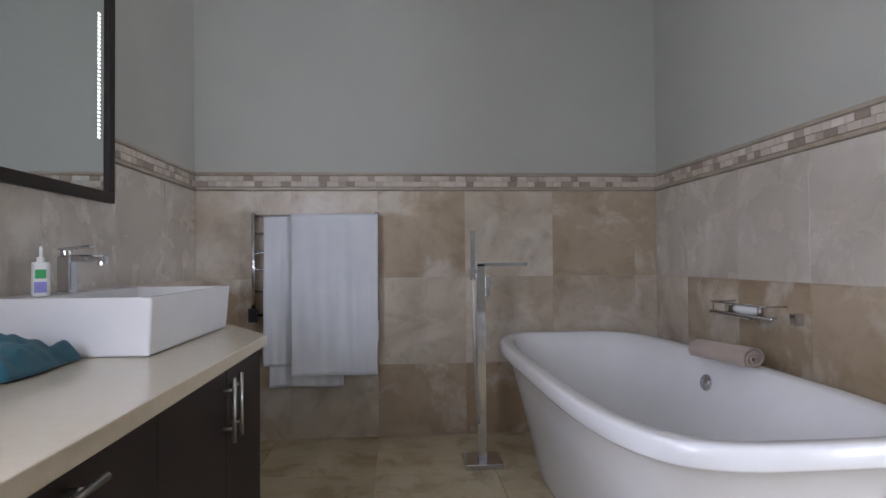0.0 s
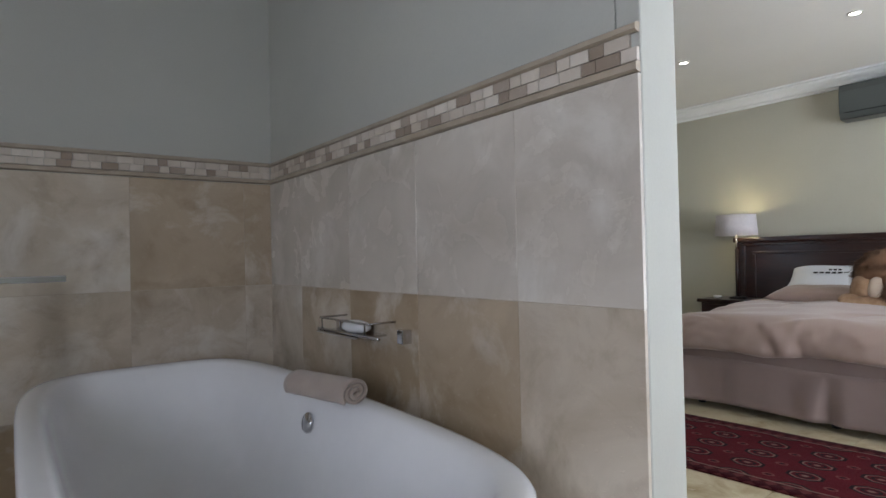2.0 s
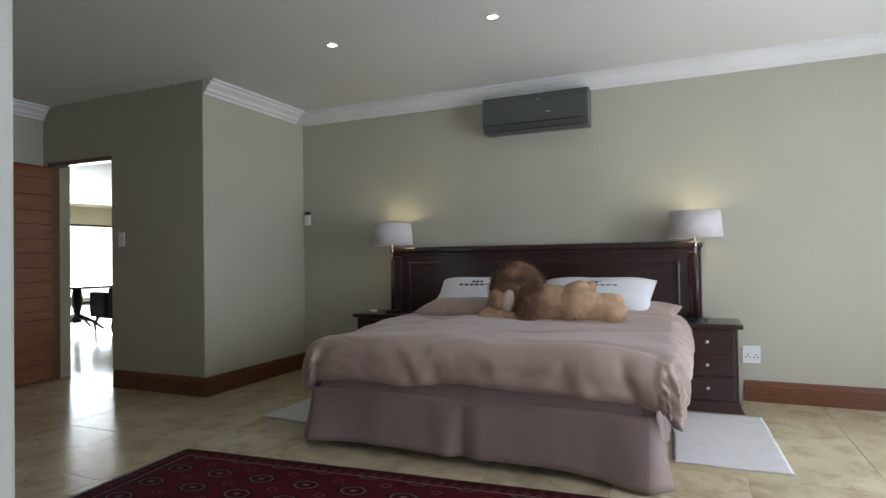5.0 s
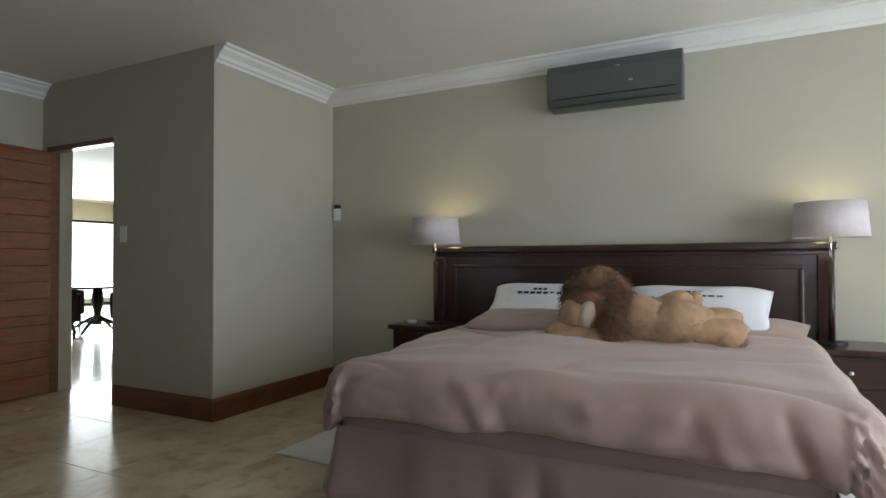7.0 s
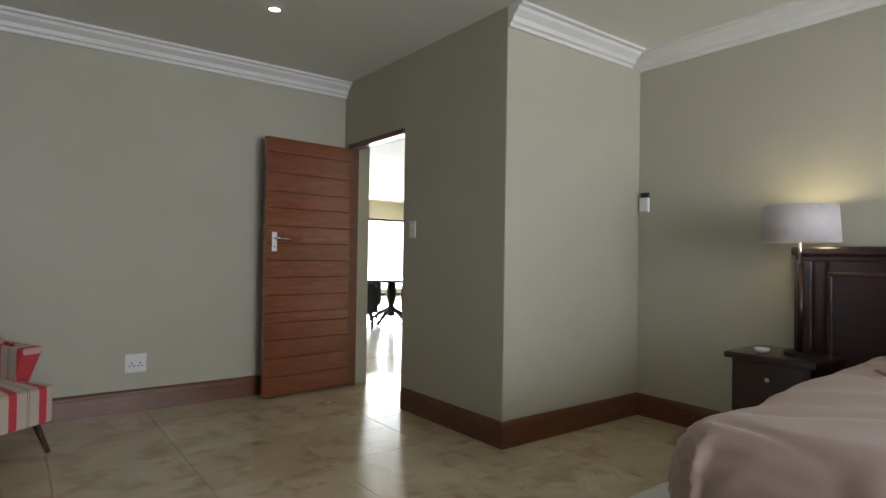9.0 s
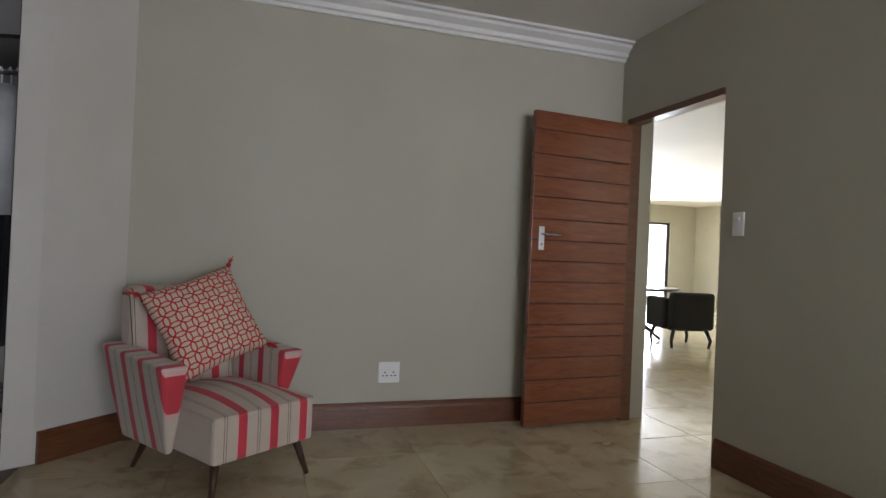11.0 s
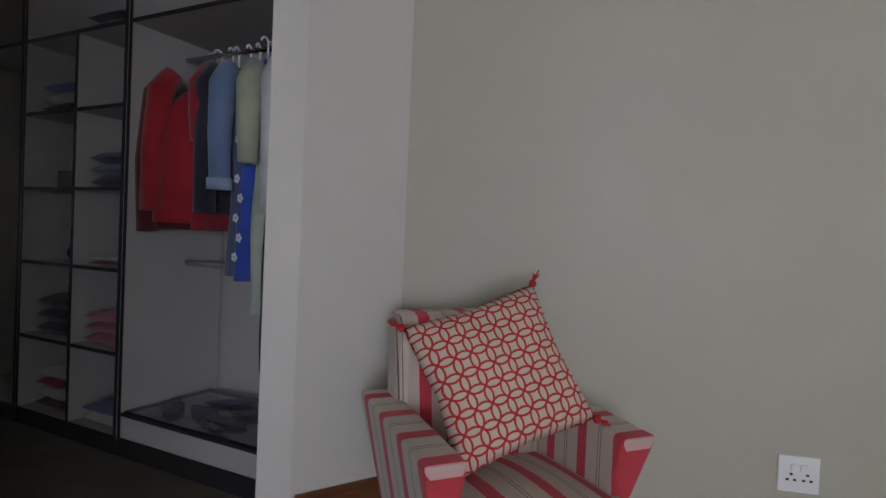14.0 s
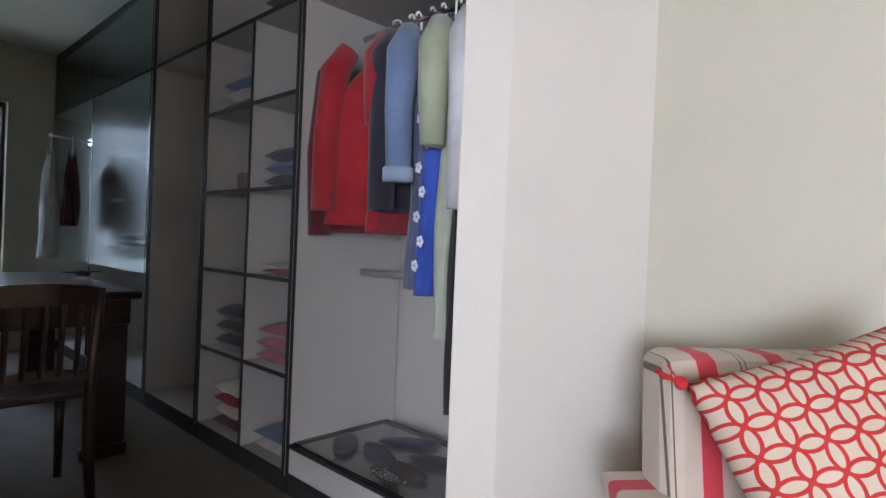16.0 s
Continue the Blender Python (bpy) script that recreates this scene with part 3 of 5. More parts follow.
for z0, z1 in zip(heights, heights[1:]):
    part("plank", box(0.0, 0.765, -0.021, 0.021, z0 + 0.0022, z1 - 0.0022), M["door_wood"], door, bevel=0.003)
# the plate facing the room has its bright reflection in the material's colour
plate = part("lock_plate", box(0.672, 0.712, 0.021, 0.026, 1.135, 1.285), M["lit_chrome"], door, "chrome lock plate", bevel=0.002)
part("lock_plate", box(0.672, 0.712, -0.026, -0.021, 1.135, 1.285), M["chrome"], door)
for s in (1, -1):
    part("handle", tube([(0.692, s * 0.022, 1.235), (0.692, s * 0.062, 1.235), (0.68, s * 0.066, 1.235), (0.575, s * 0.066, 1.232)], 0.009), M["chrome"], door, "chrome lever handle", smooth=True)
part("keyhole", tube([(0.692, 0.0255, 1.17), (0.692, 0.0275, 1.17)], 0.006), M["black"], door)


def wall_plate(name, label, category, m, w, h, holes=(), switch=0):
    """An electrical plate in the plane z = 0, facing +z."""
    t = thing(name, label, category, m=m)
    part("plate", box(-w / 2, w / 2, -h / 2, h / 2, 0, 0.009), M["plastic"], t, bevel=0.003)
    bm_ = bmesh.new()
    for x, y in holes:
        box(x - 0.005, x + 0.005, y - 0.004, y + 0.004, 0.0085, 0.0098, bm_)
    if holes:
        part("socket_holes", bm_, M["black"], t)
    else:
        bm_.free()
    for i in range(switch):
        part("rocker", box(-0.012 + 0.03 * (i - (switch - 1) / 2), 0.012 + 0.03 * (i - (switch - 1) / 2), 0.012, 0.036, 0.009, 0.014), M["plastic"], t, bevel=0.002)
    return t


HOLES = [(-0.025 + dx, -0.012 + dy) for dx, dy in ((0, 0.012), (-0.012, -0.008), (0.012, -0.008))] + [(0.028 + dx, -0.012 + dy) for dx, dy in ((0, 0.012), (-0.012, -0.008), (0.012, -0.008))]
wall_plate("wall_socket", "white double wall socket with switches above the skirting", "socket", Matrix.Translation((3.768, WY - 0.001, 0.34)) @ pose(0, 0, 0, 90, 0, 0), 0.135, 0.13, HOLES, 2)
wall_plate("wall_socket", "white double wall socket beside the bedside cabinet", "socket", Matrix.Translation((WX - 0.001, 0.53, 0.35)) @ pose(0, 0, 0, 90, 0, -90), 0.12, 0.13, HOLES, 2)
wall_plate("light_switch", "white light switch plate beside the doorway", "switch", Matrix.Translation((DWX - 0.001, 5.60, 1.32)) @ pose(0, 0, 0, 90, 0, -90), 0.075, 0.125, (), 1)
ctl = thing("wall_controller", "white remote control in a wall holder", "remote control", m=Matrix.Translation((WX - 0.001, 4.57, 1.54)) @ pose(0, 0, 0, 90, 0, -90))
part("body", box(-0.035, 0.035, -0.07, 0.035, 0, 0.03), M["plastic"], ctl, bevel=0.008)
part("holder_top", box(-0.03, 0.03, 0.036, 0.07, 0, 0.026), M["black"], ctl, "dark top", bevel=0.004)

# ---- downlights ----
for x, y in ((4.22, 3.18), (5.19, 3.22), (5.22, 2.05), (4.30, 5.55), (4.22, 2.05), (3.2, 3.2), (3.2, 4.4), (5.22, 0.9), (4.22, 0.9)):
    dl = thing("downlight", "small round recessed ceiling downlight with a pale rim", "downlight", "ceiling downlights", m=pose(x, y, CEIL))
    part("rim", lathe([(0.045, -0.002), (0.047, -0.008), (0.036, -0.010), (0.034, -0.004)], closed=True, sides=24), M["steel"], dl, smooth=True)
    part("lens", lathe([(0.001, -0.0035), (0.033, -0.0035), (0.033, -0.001), (0.001, -0.001)], sides=20), M["spot"], dl)

# ---- air conditioner ----
ac = thing("air_conditioner", "dark grey wall air conditioner mounted near the ceiling", "air conditioner", m=pose(0, 0, 0))
prof = [(WX, 2.497), (WX - 0.10, 2.505), (WX - 0.175, 2.489), (WX - 0.192, 2.43), (WX - 0.192, 2.245), (WX - 0.165, 2.195), (WX - 0.05, 2.185), (WX, 2.19)]
bm = bmesh.new()
e0 = [bm.verts.new((x, 1.68, z)) for x, z in prof]
e1 = [bm.verts.new((x, 2.58, z)) for x, z in prof]
for i in range(len(prof)):
    bm.faces.new((e0[i], e0[(i + 1) % len(prof)], e1[(i + 1) % len(prof)], e1[i]))
bm.faces.new(e0)
bm.faces.new(e1)
part("body", bm, M["grey_plastic"], ac, bevel=0.006)
part("air_slot", box(WX - 0.1945, WX - 0.188, 1.72, 2.54, 2.242, 2.252), M["black"], ac)
part("flap", box(WX - 0.190, WX - 0.150, 1.73, 2.53, 2.190, 2.194, m=None), M["black"], ac)
part("badge", box(WX - 0.1945, WX - 0.191, 1.99, 2.02, 2.32, 2.327), M["steel"], ac)
part("indicator", box(WX - 0.1945, WX - 0.191, 2.07, 2.10, 2.43, 2.434), M["steel"], ac)

# ---- bed ----
X0, X1, Y0, Y1 = 4.72, 6.62, 1.12, 3.06
bed = thing("bed", "large bed with a dark panelled headboard and mushroom covers", "bed", m=pose(0, 0, 0))
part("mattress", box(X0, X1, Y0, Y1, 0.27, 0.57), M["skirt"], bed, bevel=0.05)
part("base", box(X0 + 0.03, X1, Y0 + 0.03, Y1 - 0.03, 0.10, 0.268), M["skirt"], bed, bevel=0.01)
for x, y in ((X0 + 0.10, Y0 + 0.12), (X0 + 0.10, (Y0 + Y1) / 2), (X0 + 0.10, Y1 - 0.12), (X1 - 0.2, Y0 + 0.12), (X1 - 0.2, Y1 - 0.12)):
    part("foot", lathe([(0.026, 0), (0.03, 0.02), (0.024, 0.10)], at=(x, y, 0), sides=16), M["black"], bed)


def valance(u, v):
    """The gathered skirt round the foot and the two sides, with box pleats."""
    sx, sy = X1 - 0.1 - X0, Y1 - Y0
    s = u * (2 * sx + sy)
    if s < sx:
        p, n = Vector((X1 - 0.1 - s, Y1, 0)), Vector((0, 1, 0))
    elif s < sx + sy:
        p, n = Vector((X0, Y1 - (s - sx), 0)), Vector((-1, 0, 0))
    else:
        p, n = Vector((X0 + (s - sx - sy), Y0, 0)), Vector((0, -1, 0))
    w = 0.02 * noise.noise(Vector((s * 3.2, 0, v * 0.6))) + 0.012 * noise.noise(Vector((s * 9, 3, v)))
    mid = abs(s - sx - sy / 2)
    pleat = -0.035 * math.exp(-(mid / 0.035) ** 2) + 0.02 * math.exp(-((mid - 0.09) / 0.05) ** 2)
    corner = min(abs(s - sx), abs(s - sx - sy))
    flare = 0.05 * math.exp(-(corner / 0.16) ** 2)
    drop = 1 - v
    z = 0.348 - drop * (0.298 + 0.035 * math.exp(-((s - sx - sy) / 0.35) ** 2)) + 0.008 * noise.noise(Vector((s * 2, 7, 0)))
    return p + n * (0.012 + drop * (0.03 + w * 1.4 + pleat + flare)) + Vector((0, 0, z))


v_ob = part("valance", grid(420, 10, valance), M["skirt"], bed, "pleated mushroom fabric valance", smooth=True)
sol = v_ob.modifiers.new("thickness", "SOLIDIFY")
sol.thickness = 0.004
hb = part("headboard", box(6.645, 6.70, 0.86, 3.54, 0.12, 1.17), M["dark_wood"], bed, "dark mahogany headboard", bevel=0.004)
part("top_rail", box(6.60, 6.71, 0.845, 3.555, 1.165, 1.215), M["dark_wood"], bed, bevel=0.012)
part("top_rail", box(6.625, 6.645, 0.86, 3.54, 1.135, 1.164), M["dark_wood"], bed, bevel=0.006)
for y0, y1 in ((0.86, 0.95), (3.45, 3.54)):
    part("post", box(6.615, 6.645, y0, y1, 0.12, 1.134), M["dark_wood"], bed, bevel=0.006)
for a in ((6.628, 6.645, 1.02, 3.38, 1.05, 1.075), (6.628, 6.645, 1.02, 1.045, 0.5, 1.05), (6.628, 6.645, 3.355, 3.38, 0.5, 1.05)):
    part("moulding", box(*a), M["dark_wood"], bed, bevel=0.006)

# duvet: a thick quilt that rolls over the edges and hangs down
DX0, DX1, DY0, DY1 = X0 + 0.10, 6.42, Y0 - 0.03, Y1 - 0.02


def duvet_point(u, v):
    drop, curl = 0.06, 0.045
    r = 0.15
    reach = r * math.pi / 2 + drop + curl * math.pi
    px = DX0 - reach + u * (DX1 - DX0 + reach)
    py = DY0 - reach + v * (DY1 - DY0 + 2 * reach)
    qx, qy = max(px, DX0), min(max(py, DY0), DY1)
    o = Vector((px - qx, py - qy, 0))
    d = min(o.length, reach)
    n = o.normalized() if o.length > 1e-6 else Vector((0, 0, 0))
    top = 0.635 + 0.035 * math.sin(math.pi * min(1, max(0, (qy - DY0) / (DY1 - DY0)))) ** 0.6
    top += 0.022 * noise.noise(Vector((px * 1.6, py * 1.9, 2))) + 0.008 * noise.noise(Vector((px * 5, py * 4, 5)))
    top += 0.035 * max(0, (px - 5.1))
    p = Vector((qx, qy, top))
    if d < r * math.pi / 2:
        a = d / r
        p += n * r * math.sin(a) - Vector((0, 0, r * (1 - math.cos(a))))
    elif d < r * math.pi / 2 + drop:
        p += n * r - Vector((0, 0, r + d - r * math.pi / 2))
    else:
        a = (d - r * math.pi / 2 - drop) / curl
        p += n * (r - curl * (1 - math.cos(a))) - Vector((0, 0, r + drop + curl * math.sin(a)))
    edge = min(1, d / 0.15)
    run = px * abs(n.y) + py * abs(n.x)
    warp = 0.35 * noise.noise(Vector((px * 1.7, py * 1.7, 21)))
    fold = noise.noise(Vector((run * 2.3 + warp, d * 1.6, 1))) * 0.040 + noise.noise(Vector((run * 6.0 + warp * 6, d * 5.0 + warp * 4, 4))) * 0.020
    wild = max(0.0, noise.noise(Vector((run * 1.1, 5, 13)))) + math.exp(-((py - DY0) ** 2) / 0.25) * 0.6 + math.exp(-((py - DY1) ** 2) / 0.12) * 0.4
    fold += 0.010 * noise.noise(Vector((run * 15 + warp * 12, d * 7 - warp * 9, 17)))
    crease = -0.040 * wild * max(0, 1 - abs(noise.noise(Vector((run * 4.2 + warp * 5, d * 2.5 - warp * 3, 9)))) * 6)
    p += n * (fold + crease) * edge
    soft_ = max(0, 1 - abs(noise.noise(Vector((px * 2.1 + warp, py * 1.1 - warp, 31)))) * 7) * 0.020
    p.z -= soft_ * (1 - edge)
    p.z += edge * (noise.noise(Vector((run * 2.6, 3, 8))) * 0.03 - 0.12 * math.exp(-((px - DX0 + 0.2) ** 2 + (py - DY0 + 0.2) ** 2) / 0.02) - 0.10 * math.exp(-((px - DX0 + 0.2) ** 2 + (py - DY1 - 0.2) ** 2) / 0.02))
    return p


quilt = part("duvet", grid(130, 170, duvet_point), M["duvet"], None, smooth=True)
tagged(quilt, "puffy crumpled mushroom-coloured duvet spread over the bed", "duvet")


def pillow(name, label, m, w, d, h, material, seed, logo=False):
    """A stuffed pillow, sagging, with pinched corners."""
    def side(sign):
        def f(u, v):
            a, b_ = 2 * u - 1, 2 * v - 1
            fill = (max(0, 1 - abs(a) ** 3.2) ** 0.5) * (max(0, 1 - abs(b_) ** 3.2) ** 0.5)
            pinch = 1 - 0.07 * (1 - abs(a)) * abs(b_) ** 2
            pinch2 = 1 - 0.10 * (1 - abs(b_)) * abs(a) ** 2
            z = sign * h / 2 * fill + 0.015 * noise.noise(Vector((a * 2.2, b_ * 2.2, seed))) * fill
            return Vector((a * w / 2 * pinch2, b_ * d / 2 * pinch, z))
        return f
    bm_ = grid(30, 22, side(1))
    grid(30, 22, side(-1), bm_)
    bmesh.ops.remove_doubles(bm_, verts=bm_.verts, dist=0.0005)
    ob = thing(name, label, "pillow" if name == "pillow" else "cushion", m=m)
    part("case", bm_, material, ob, smooth=True)
    return ob


pl = pillow("pillow", "white cotton pillow with dark printed lettering, propped up", pose(6.38, 2.60, 0.765, -36, 0, 90), 0.78, 0.50, 0.22, M["pillow"], 1.0)
pr = pillow("pillow", "white cotton pillow with faint printed lettering, propped up", pose(6.38, 1.62, 0.765, -36, 0, 90), 0.88, 0.50, 0.22, M["pillow"], 4.0)
bolster = pillow("throw_pillow", "mushroom-coloured bolster pillow lying on the duvet", pose(6.02, 2.52, 0.715, -8, 0, 90), 0.85, 0.34, 0.15, M["duvet"], 7.0)
pillow("throw_pillow", "mushroom-coloured pillow beneath the white one", pose(6.28, 1.50, 0.665, -14, 0, 90), 1.0, 0.46, 0.15, M["duvet"], 9.0)
for who, k in ((pl, 0.055), (pr, 0.03)):
    bm = bmesh.new()
    for i in range(7):
        box(-0.16 + i * 0.046, -0.127 + i * 0.046, -0.06, -0.06 + k * 0.4, 0.0, 0.002, bm, Matrix.Translation((0, 0, 0.112)))
    for i in range(3):
        box(-0.05 + i * 0.035, -0.025 + i * 0.035, -0.105, -0.085, 0.0, 0.002, bm, Matrix.Translation((0, 0, 0.108)))

    part("lettering", bm, M["black_edge"], who, "row of dark printed marks")["kind"] = "stuff"

# ---- plush lion, one mesh ----
bm = bmesh.new()
L = Vector((5.85, 0, 0.66))


def at_lion(y, z, x=0.0):
    return (L.x + x, 2.12 + (y - 2.12) * 0.84 + 0.02, L.z + z)


blob(at_lion(1.76, 0.105), (0.15, 0.27, 0.145), (5, 0, 0), bm, 0, 0.16, 1)
blob(at_lion(1.60, 0.105), (0.155, 0.20, 0.135), (-6, 0, 0), bm, 0, 0.16, 2)
blob(at_lion(1.70, 0.10), (0.15, 0.36, 0.135), (0, 0, 0), bm, 0, 0.08, 17)
blob(at_lion(1.42, 0.075), (0.12, 0.22, 0.085), (-4, 0, 0), bm, 0, 0.08, 18)
blob(at_lion(1.42, 0.10, 0.02), (0.10, 0.20, 0.09), (-14, 0, 12), bm, 0, 0.1, 3)
blob(at_lion(1.33, 0.06, -0.02), (0.08, 0.13, 0.085), (-6, 0, -14), bm, 0, 0.1, 4)
blob(at_lion(1.62, 0.19, 0.05), (0.055, 0.13, 0.07), (-32, 0, 0), bm, 0, 0.1, 5)
blob(at_lion(1.52, 0.17, 0.10), (0.055, 0.12, 0.06), (-55, 0, 0), bm, 0, 0.1, 6)
blob(at_lion(2.10, 0.03, -0.12), (0.075, 0.24, 0.055), (0, 0, 8), bm, 0, 0.1, 7)
blob(at_lion(2.28, 0.04, -0.10), (0.085, 0.10, 0.06), (0, 0, 0), bm, 0, 0.1, 8)
blob(at_lion(2.15, 0.03, 0.14), (0.07, 0.22, 0.055), (0, 0, -8), bm, 0, 0.1, 9)
blob(at_lion(2.08, 0.24, 0.0), (0.17, 0.185, 0.175), (0, 0, 0), bm, 1, 0.2, 10)
blob(at_lion(1.97, 0.14, -0.02), (0.17, 0.12, 0.17), (0, 0, 0), bm, 1, 0.25, 11)
blob(at_lion(2.18, 0.15, -0.07), (0.11, 0.10, 0.10), (0, 0, 0), bm, 0, 0.05, 12)
blob(at_lion(2.09, 0.15, -0.145), (0.045, 0.055, 0.085), (18, 0, 0), bm, 2, 0.05, 13)
blob(at_lion(2.24, 0.11, -0.07), (0.075, 0.06, 0.06), (0, 0, 0), bm, 0, 0.05, 14)
blob(at_lion(2.29, 0.135, -0.07), (0.025, 0.02, 0.018), (0, 0, 0), bm, 3, 0.0, 15, 2)
blob(at_lion(2.215, 0.17, -0.158), (0.008, 0.020, 0.010), (20, 0, 0), bm, 3, 0.0, 16, 2)
rnd = random.Random(4)
for centre, size, count, mi, length in (((2.08, 0.24, 0.0), (0.17, 0.185, 0.175), 11000, 1, 0.075), ((1.97, 0.14, -0.02), (0.17, 0.12, 0.17), 6000, 1, 0.07), ((1.76, 0.105, 0.0), (0.15, 0.27, 0.145), 6000, 0, 0.026), ((1.60, 0.105, 0.0), (0.155, 0.20, 0.135), 4000, 0, 0.026), ((1.42, 0.10, 0.02), (0.10, 0.20, 0.09), 3000, 0, 0.024), ((1.33, 0.06, -0.02), (0.08, 0.13, 0.085), 2500, 0, 0.022), ((2.10, 0.03, -0.12), (0.075, 0.24, 0.055), 2500, 0, 0.020)):
    for _ in range(count):
        n = Vector((rnd.gauss(0, 1), rnd.gauss(0, 1), rnd.gauss(0, 1))).normalized()
        if n.z < -0.6 or (mi == 1 and n.x < -0.35 and n.y > -0.5 and n.z < 0.30 and centre[0] > 2.05):
            continue
        p = Vector(at_lion(*centre)) + Vector((n.x * size[0], n.y * size[1], n.z * size[2]))
        tip = p + (n * 0.5 + Vector((rnd.uniform(-0.3, 0.3), rnd.uniform(-0.6, 0.2), rnd.uniform(-1.0, -0.2)))) * length
        side = n.cross(tip - p).normalized() * 0.0032
        f = bm.faces.new([bm.verts.new(p - side - n * 0.01), bm.verts.new(p + side - n * 0.01), bm.verts.new(tip)])
        f.material_index = mi
lion = part("plush_lion", bm, [M["fur"], M["mane"], M["muzzle"], M["black"]], None, smooth=True)
tagged(lion, "large tan plush lion with a brown mane, lying down", "plush toy")


# ---- bedside cabinets and lamps ----
def bedside(m, label):
    c = thing("bedside_cabinet", label, "bedside cabinet", "bedside cabinets", m=m)
    part("body", box(-0.20, 0.20, -0.20, 0.20, 0.07, 0.585), M["dark_wood"], c, bevel=0.004)
    part("top", box(-0.235, 0.235, -0.23, 0.205, 0.585, 0.62), M["dark_wood"], c, bevel=0.010)
    bm_ = prism([(-0.235, -0.235), (0.235, -0.235), (0.235, 0.20), (-0.235, 0.20)], 0.0, 0.07)
    for v in bm_.verts:
        if v.co.z > 0.03:
            v.co.x *= 0.88
            v.co.y = max(-0.205, v.co.y)
    part("plinth", bm_, M["dark_wood"], c, bevel=0.006)
    for i in range(3):
        z = 0.09 + i * 0.164
        dr = part("drawer", box(-0.175, 0.175, -0.212, -0.198, z, z + 0.152), M["dark_wood"], c, bevel=0.004)
        part("knob", lathe([(0.005, 0), (0.006, 0.012), (0.013, 0.018), (0.010, 0.026), (0.002, 0.028)], sides=12), M["steel"], dr, "small brass knob", smooth=True).matrix_local = Matrix.Translation((0, -0.212, z + 0.076)) @ pose(0, 0, 0, 90, 0, 0)
    return c


bedside(pose(6.50, 0.845, 0, 0, 0, -90), "dark wooden bedside cabinet with three drawers and brass knobs")
bedside(pose(6.50, 3.535, 0, 0, 0, -90), "dark wooden bedside cabinet, mostly hidden behind the bed")


def table_lamp(x, y, z):
    t = thing("table_lamp", "lit bedside lamp with a pale linen drum shade", "table lamp", "bedside lamps", m=pose(x, y, z))
    part("base", lathe([(0.075, 0), (0.075, 0.018), (0.02, 0.024)], sides=32), M["black"], t, smooth=False)
    part("stem", tube([(0, 0, 0.02), (0, 0, 0.48)], 0.017, sides=16), M["dark_wood"], t, smooth=True)
    part("pole", tube([(0, 0, 0.48), (0, 0, 0.66)], 0.009, sides=12), M["chrome"], t, smooth=True)
    part("shade", lathe([(0.190, 0.612), (0.175, 0.812), (0.172, 0.812), (0.187, 0.612)], sides=48, closed=True), M["shade"], t, "pale linen drum shade", smooth=True)
    bm_ = bmesh.new()
    for k in range(3):
        a = k * 2.094
        tube([(0, 0, 0.66), (0.186 * math.cos(a), 0.186 * math.sin(a), 0.612)], 0.002, bm_, 6)
    part("shade_ring", bm_, M["steel"], t)
    part("bulb", lathe([(0.012, 0.66), (0.03, 0.69), (0.032, 0.71), (0.02, 0.735), (0.002, 0.74)], sides=16), M["bulb"], t, smooth=True)
    lamp("lamp_light", "POINT", pose(x, y, z + 0.76), 2.2, (1.0, 0.88, 0.52))
    return t


table_lamp(6.46, 0.905, 0.621)
table_lamp(6.46, 3.45, 0.621)
dish = thing("trinket_dish", "small white dish on the bedside cabinet", "dish", m=pose(6.36, 3.60, 0.621))
part("bowl", lathe([(0.02, 0), (0.035, 0.012), (0.04, 0.03), (0.036, 0.03), (0.03, 0.014), (0.002, 0.006)], sides=24), M["ceramic"], dish, smooth=True)

# ---- rugs ----
rug = thing("rug", "dark red patterned wool rug with rows of octagons", "rug", m=pose(4.0, 2.17, 0.0, 0, 0, 4.5))


def rug_point(u, v):
    x, y = (u - 0.5) * 0.92, (v - 0.5) * 3.0
    return Vector((x + 0.004 * noise.noise(Vector((0, y * 4, 0))), y, 0.010 + 0.0025 * noise.noise(Vector((x * 4, y * 3, 2)))))


pile = part("woven_field", grid(24, 70, rug_point), M["rug"], rug, smooth=True)
pile.modifiers.new("thickness", "SOLIDIFY").thickness = 0.009
for s in (-1, 1):
    bm = bmesh.new()
    for i in range(110):
        x = -0.45 + 0.9 * i / 109
        tube([(x, s * 1.495, 0.006), (x + rnd.uniform(-0.006, 0.006), s * (1.53 + rnd.uniform(0, 0.015)), 0.003)], 0.002, bm, 4)
    part("fringe", bm, M["fringe"], rug, "pale knotted fringe")


def bath_mat(x0, x1, y0, y1, label, turn):
    c = ((x0 + x1) / 2, (y0 + y1) / 2)
    t = thing("bedside_mat", label, "mat", "white bedside mats", m=pose(c[0], c[1], 0, 0, 0, turn))
    def f(u, v):
        x, y = (u - 0.5) * (x1 - x0), (v - 0.5) * (y1 - y0)
        e = 0.012 * noise.noise(Vector((x * 7, y * 7, 3)))
        return Vector((x + e, y + e * 0.8, 0.010 + 0.004 * noise.noise(Vector((x * 5, y * 5, 0)))))
    ob = part("weave", grid(40, 30, f), M["mat"], t, smooth=True)
    ob.modifiers.new("thickness", "SOLIDIFY").thickness = 0.008


bath_mat(5.14, 6.20, 0.50, 1.06, "rumpled white cotton mat beside the bed", 2)
bath_mat(5.05, 6.10, 3.15, 3.76, "white cotton mat partly under the bed", -1)

# ---- armchair ----
chair = thing("armchair", "cream armchair with red stripes and splayed dark legs", "armchair", m=Matrix.Translation((3.04, 5.86, 0)) @ pose(0, 0, 0, 0, 0, math.degrees(math.atan2(0.59, 0.807))))
# in the chair's own frame x runs across, +y to the back


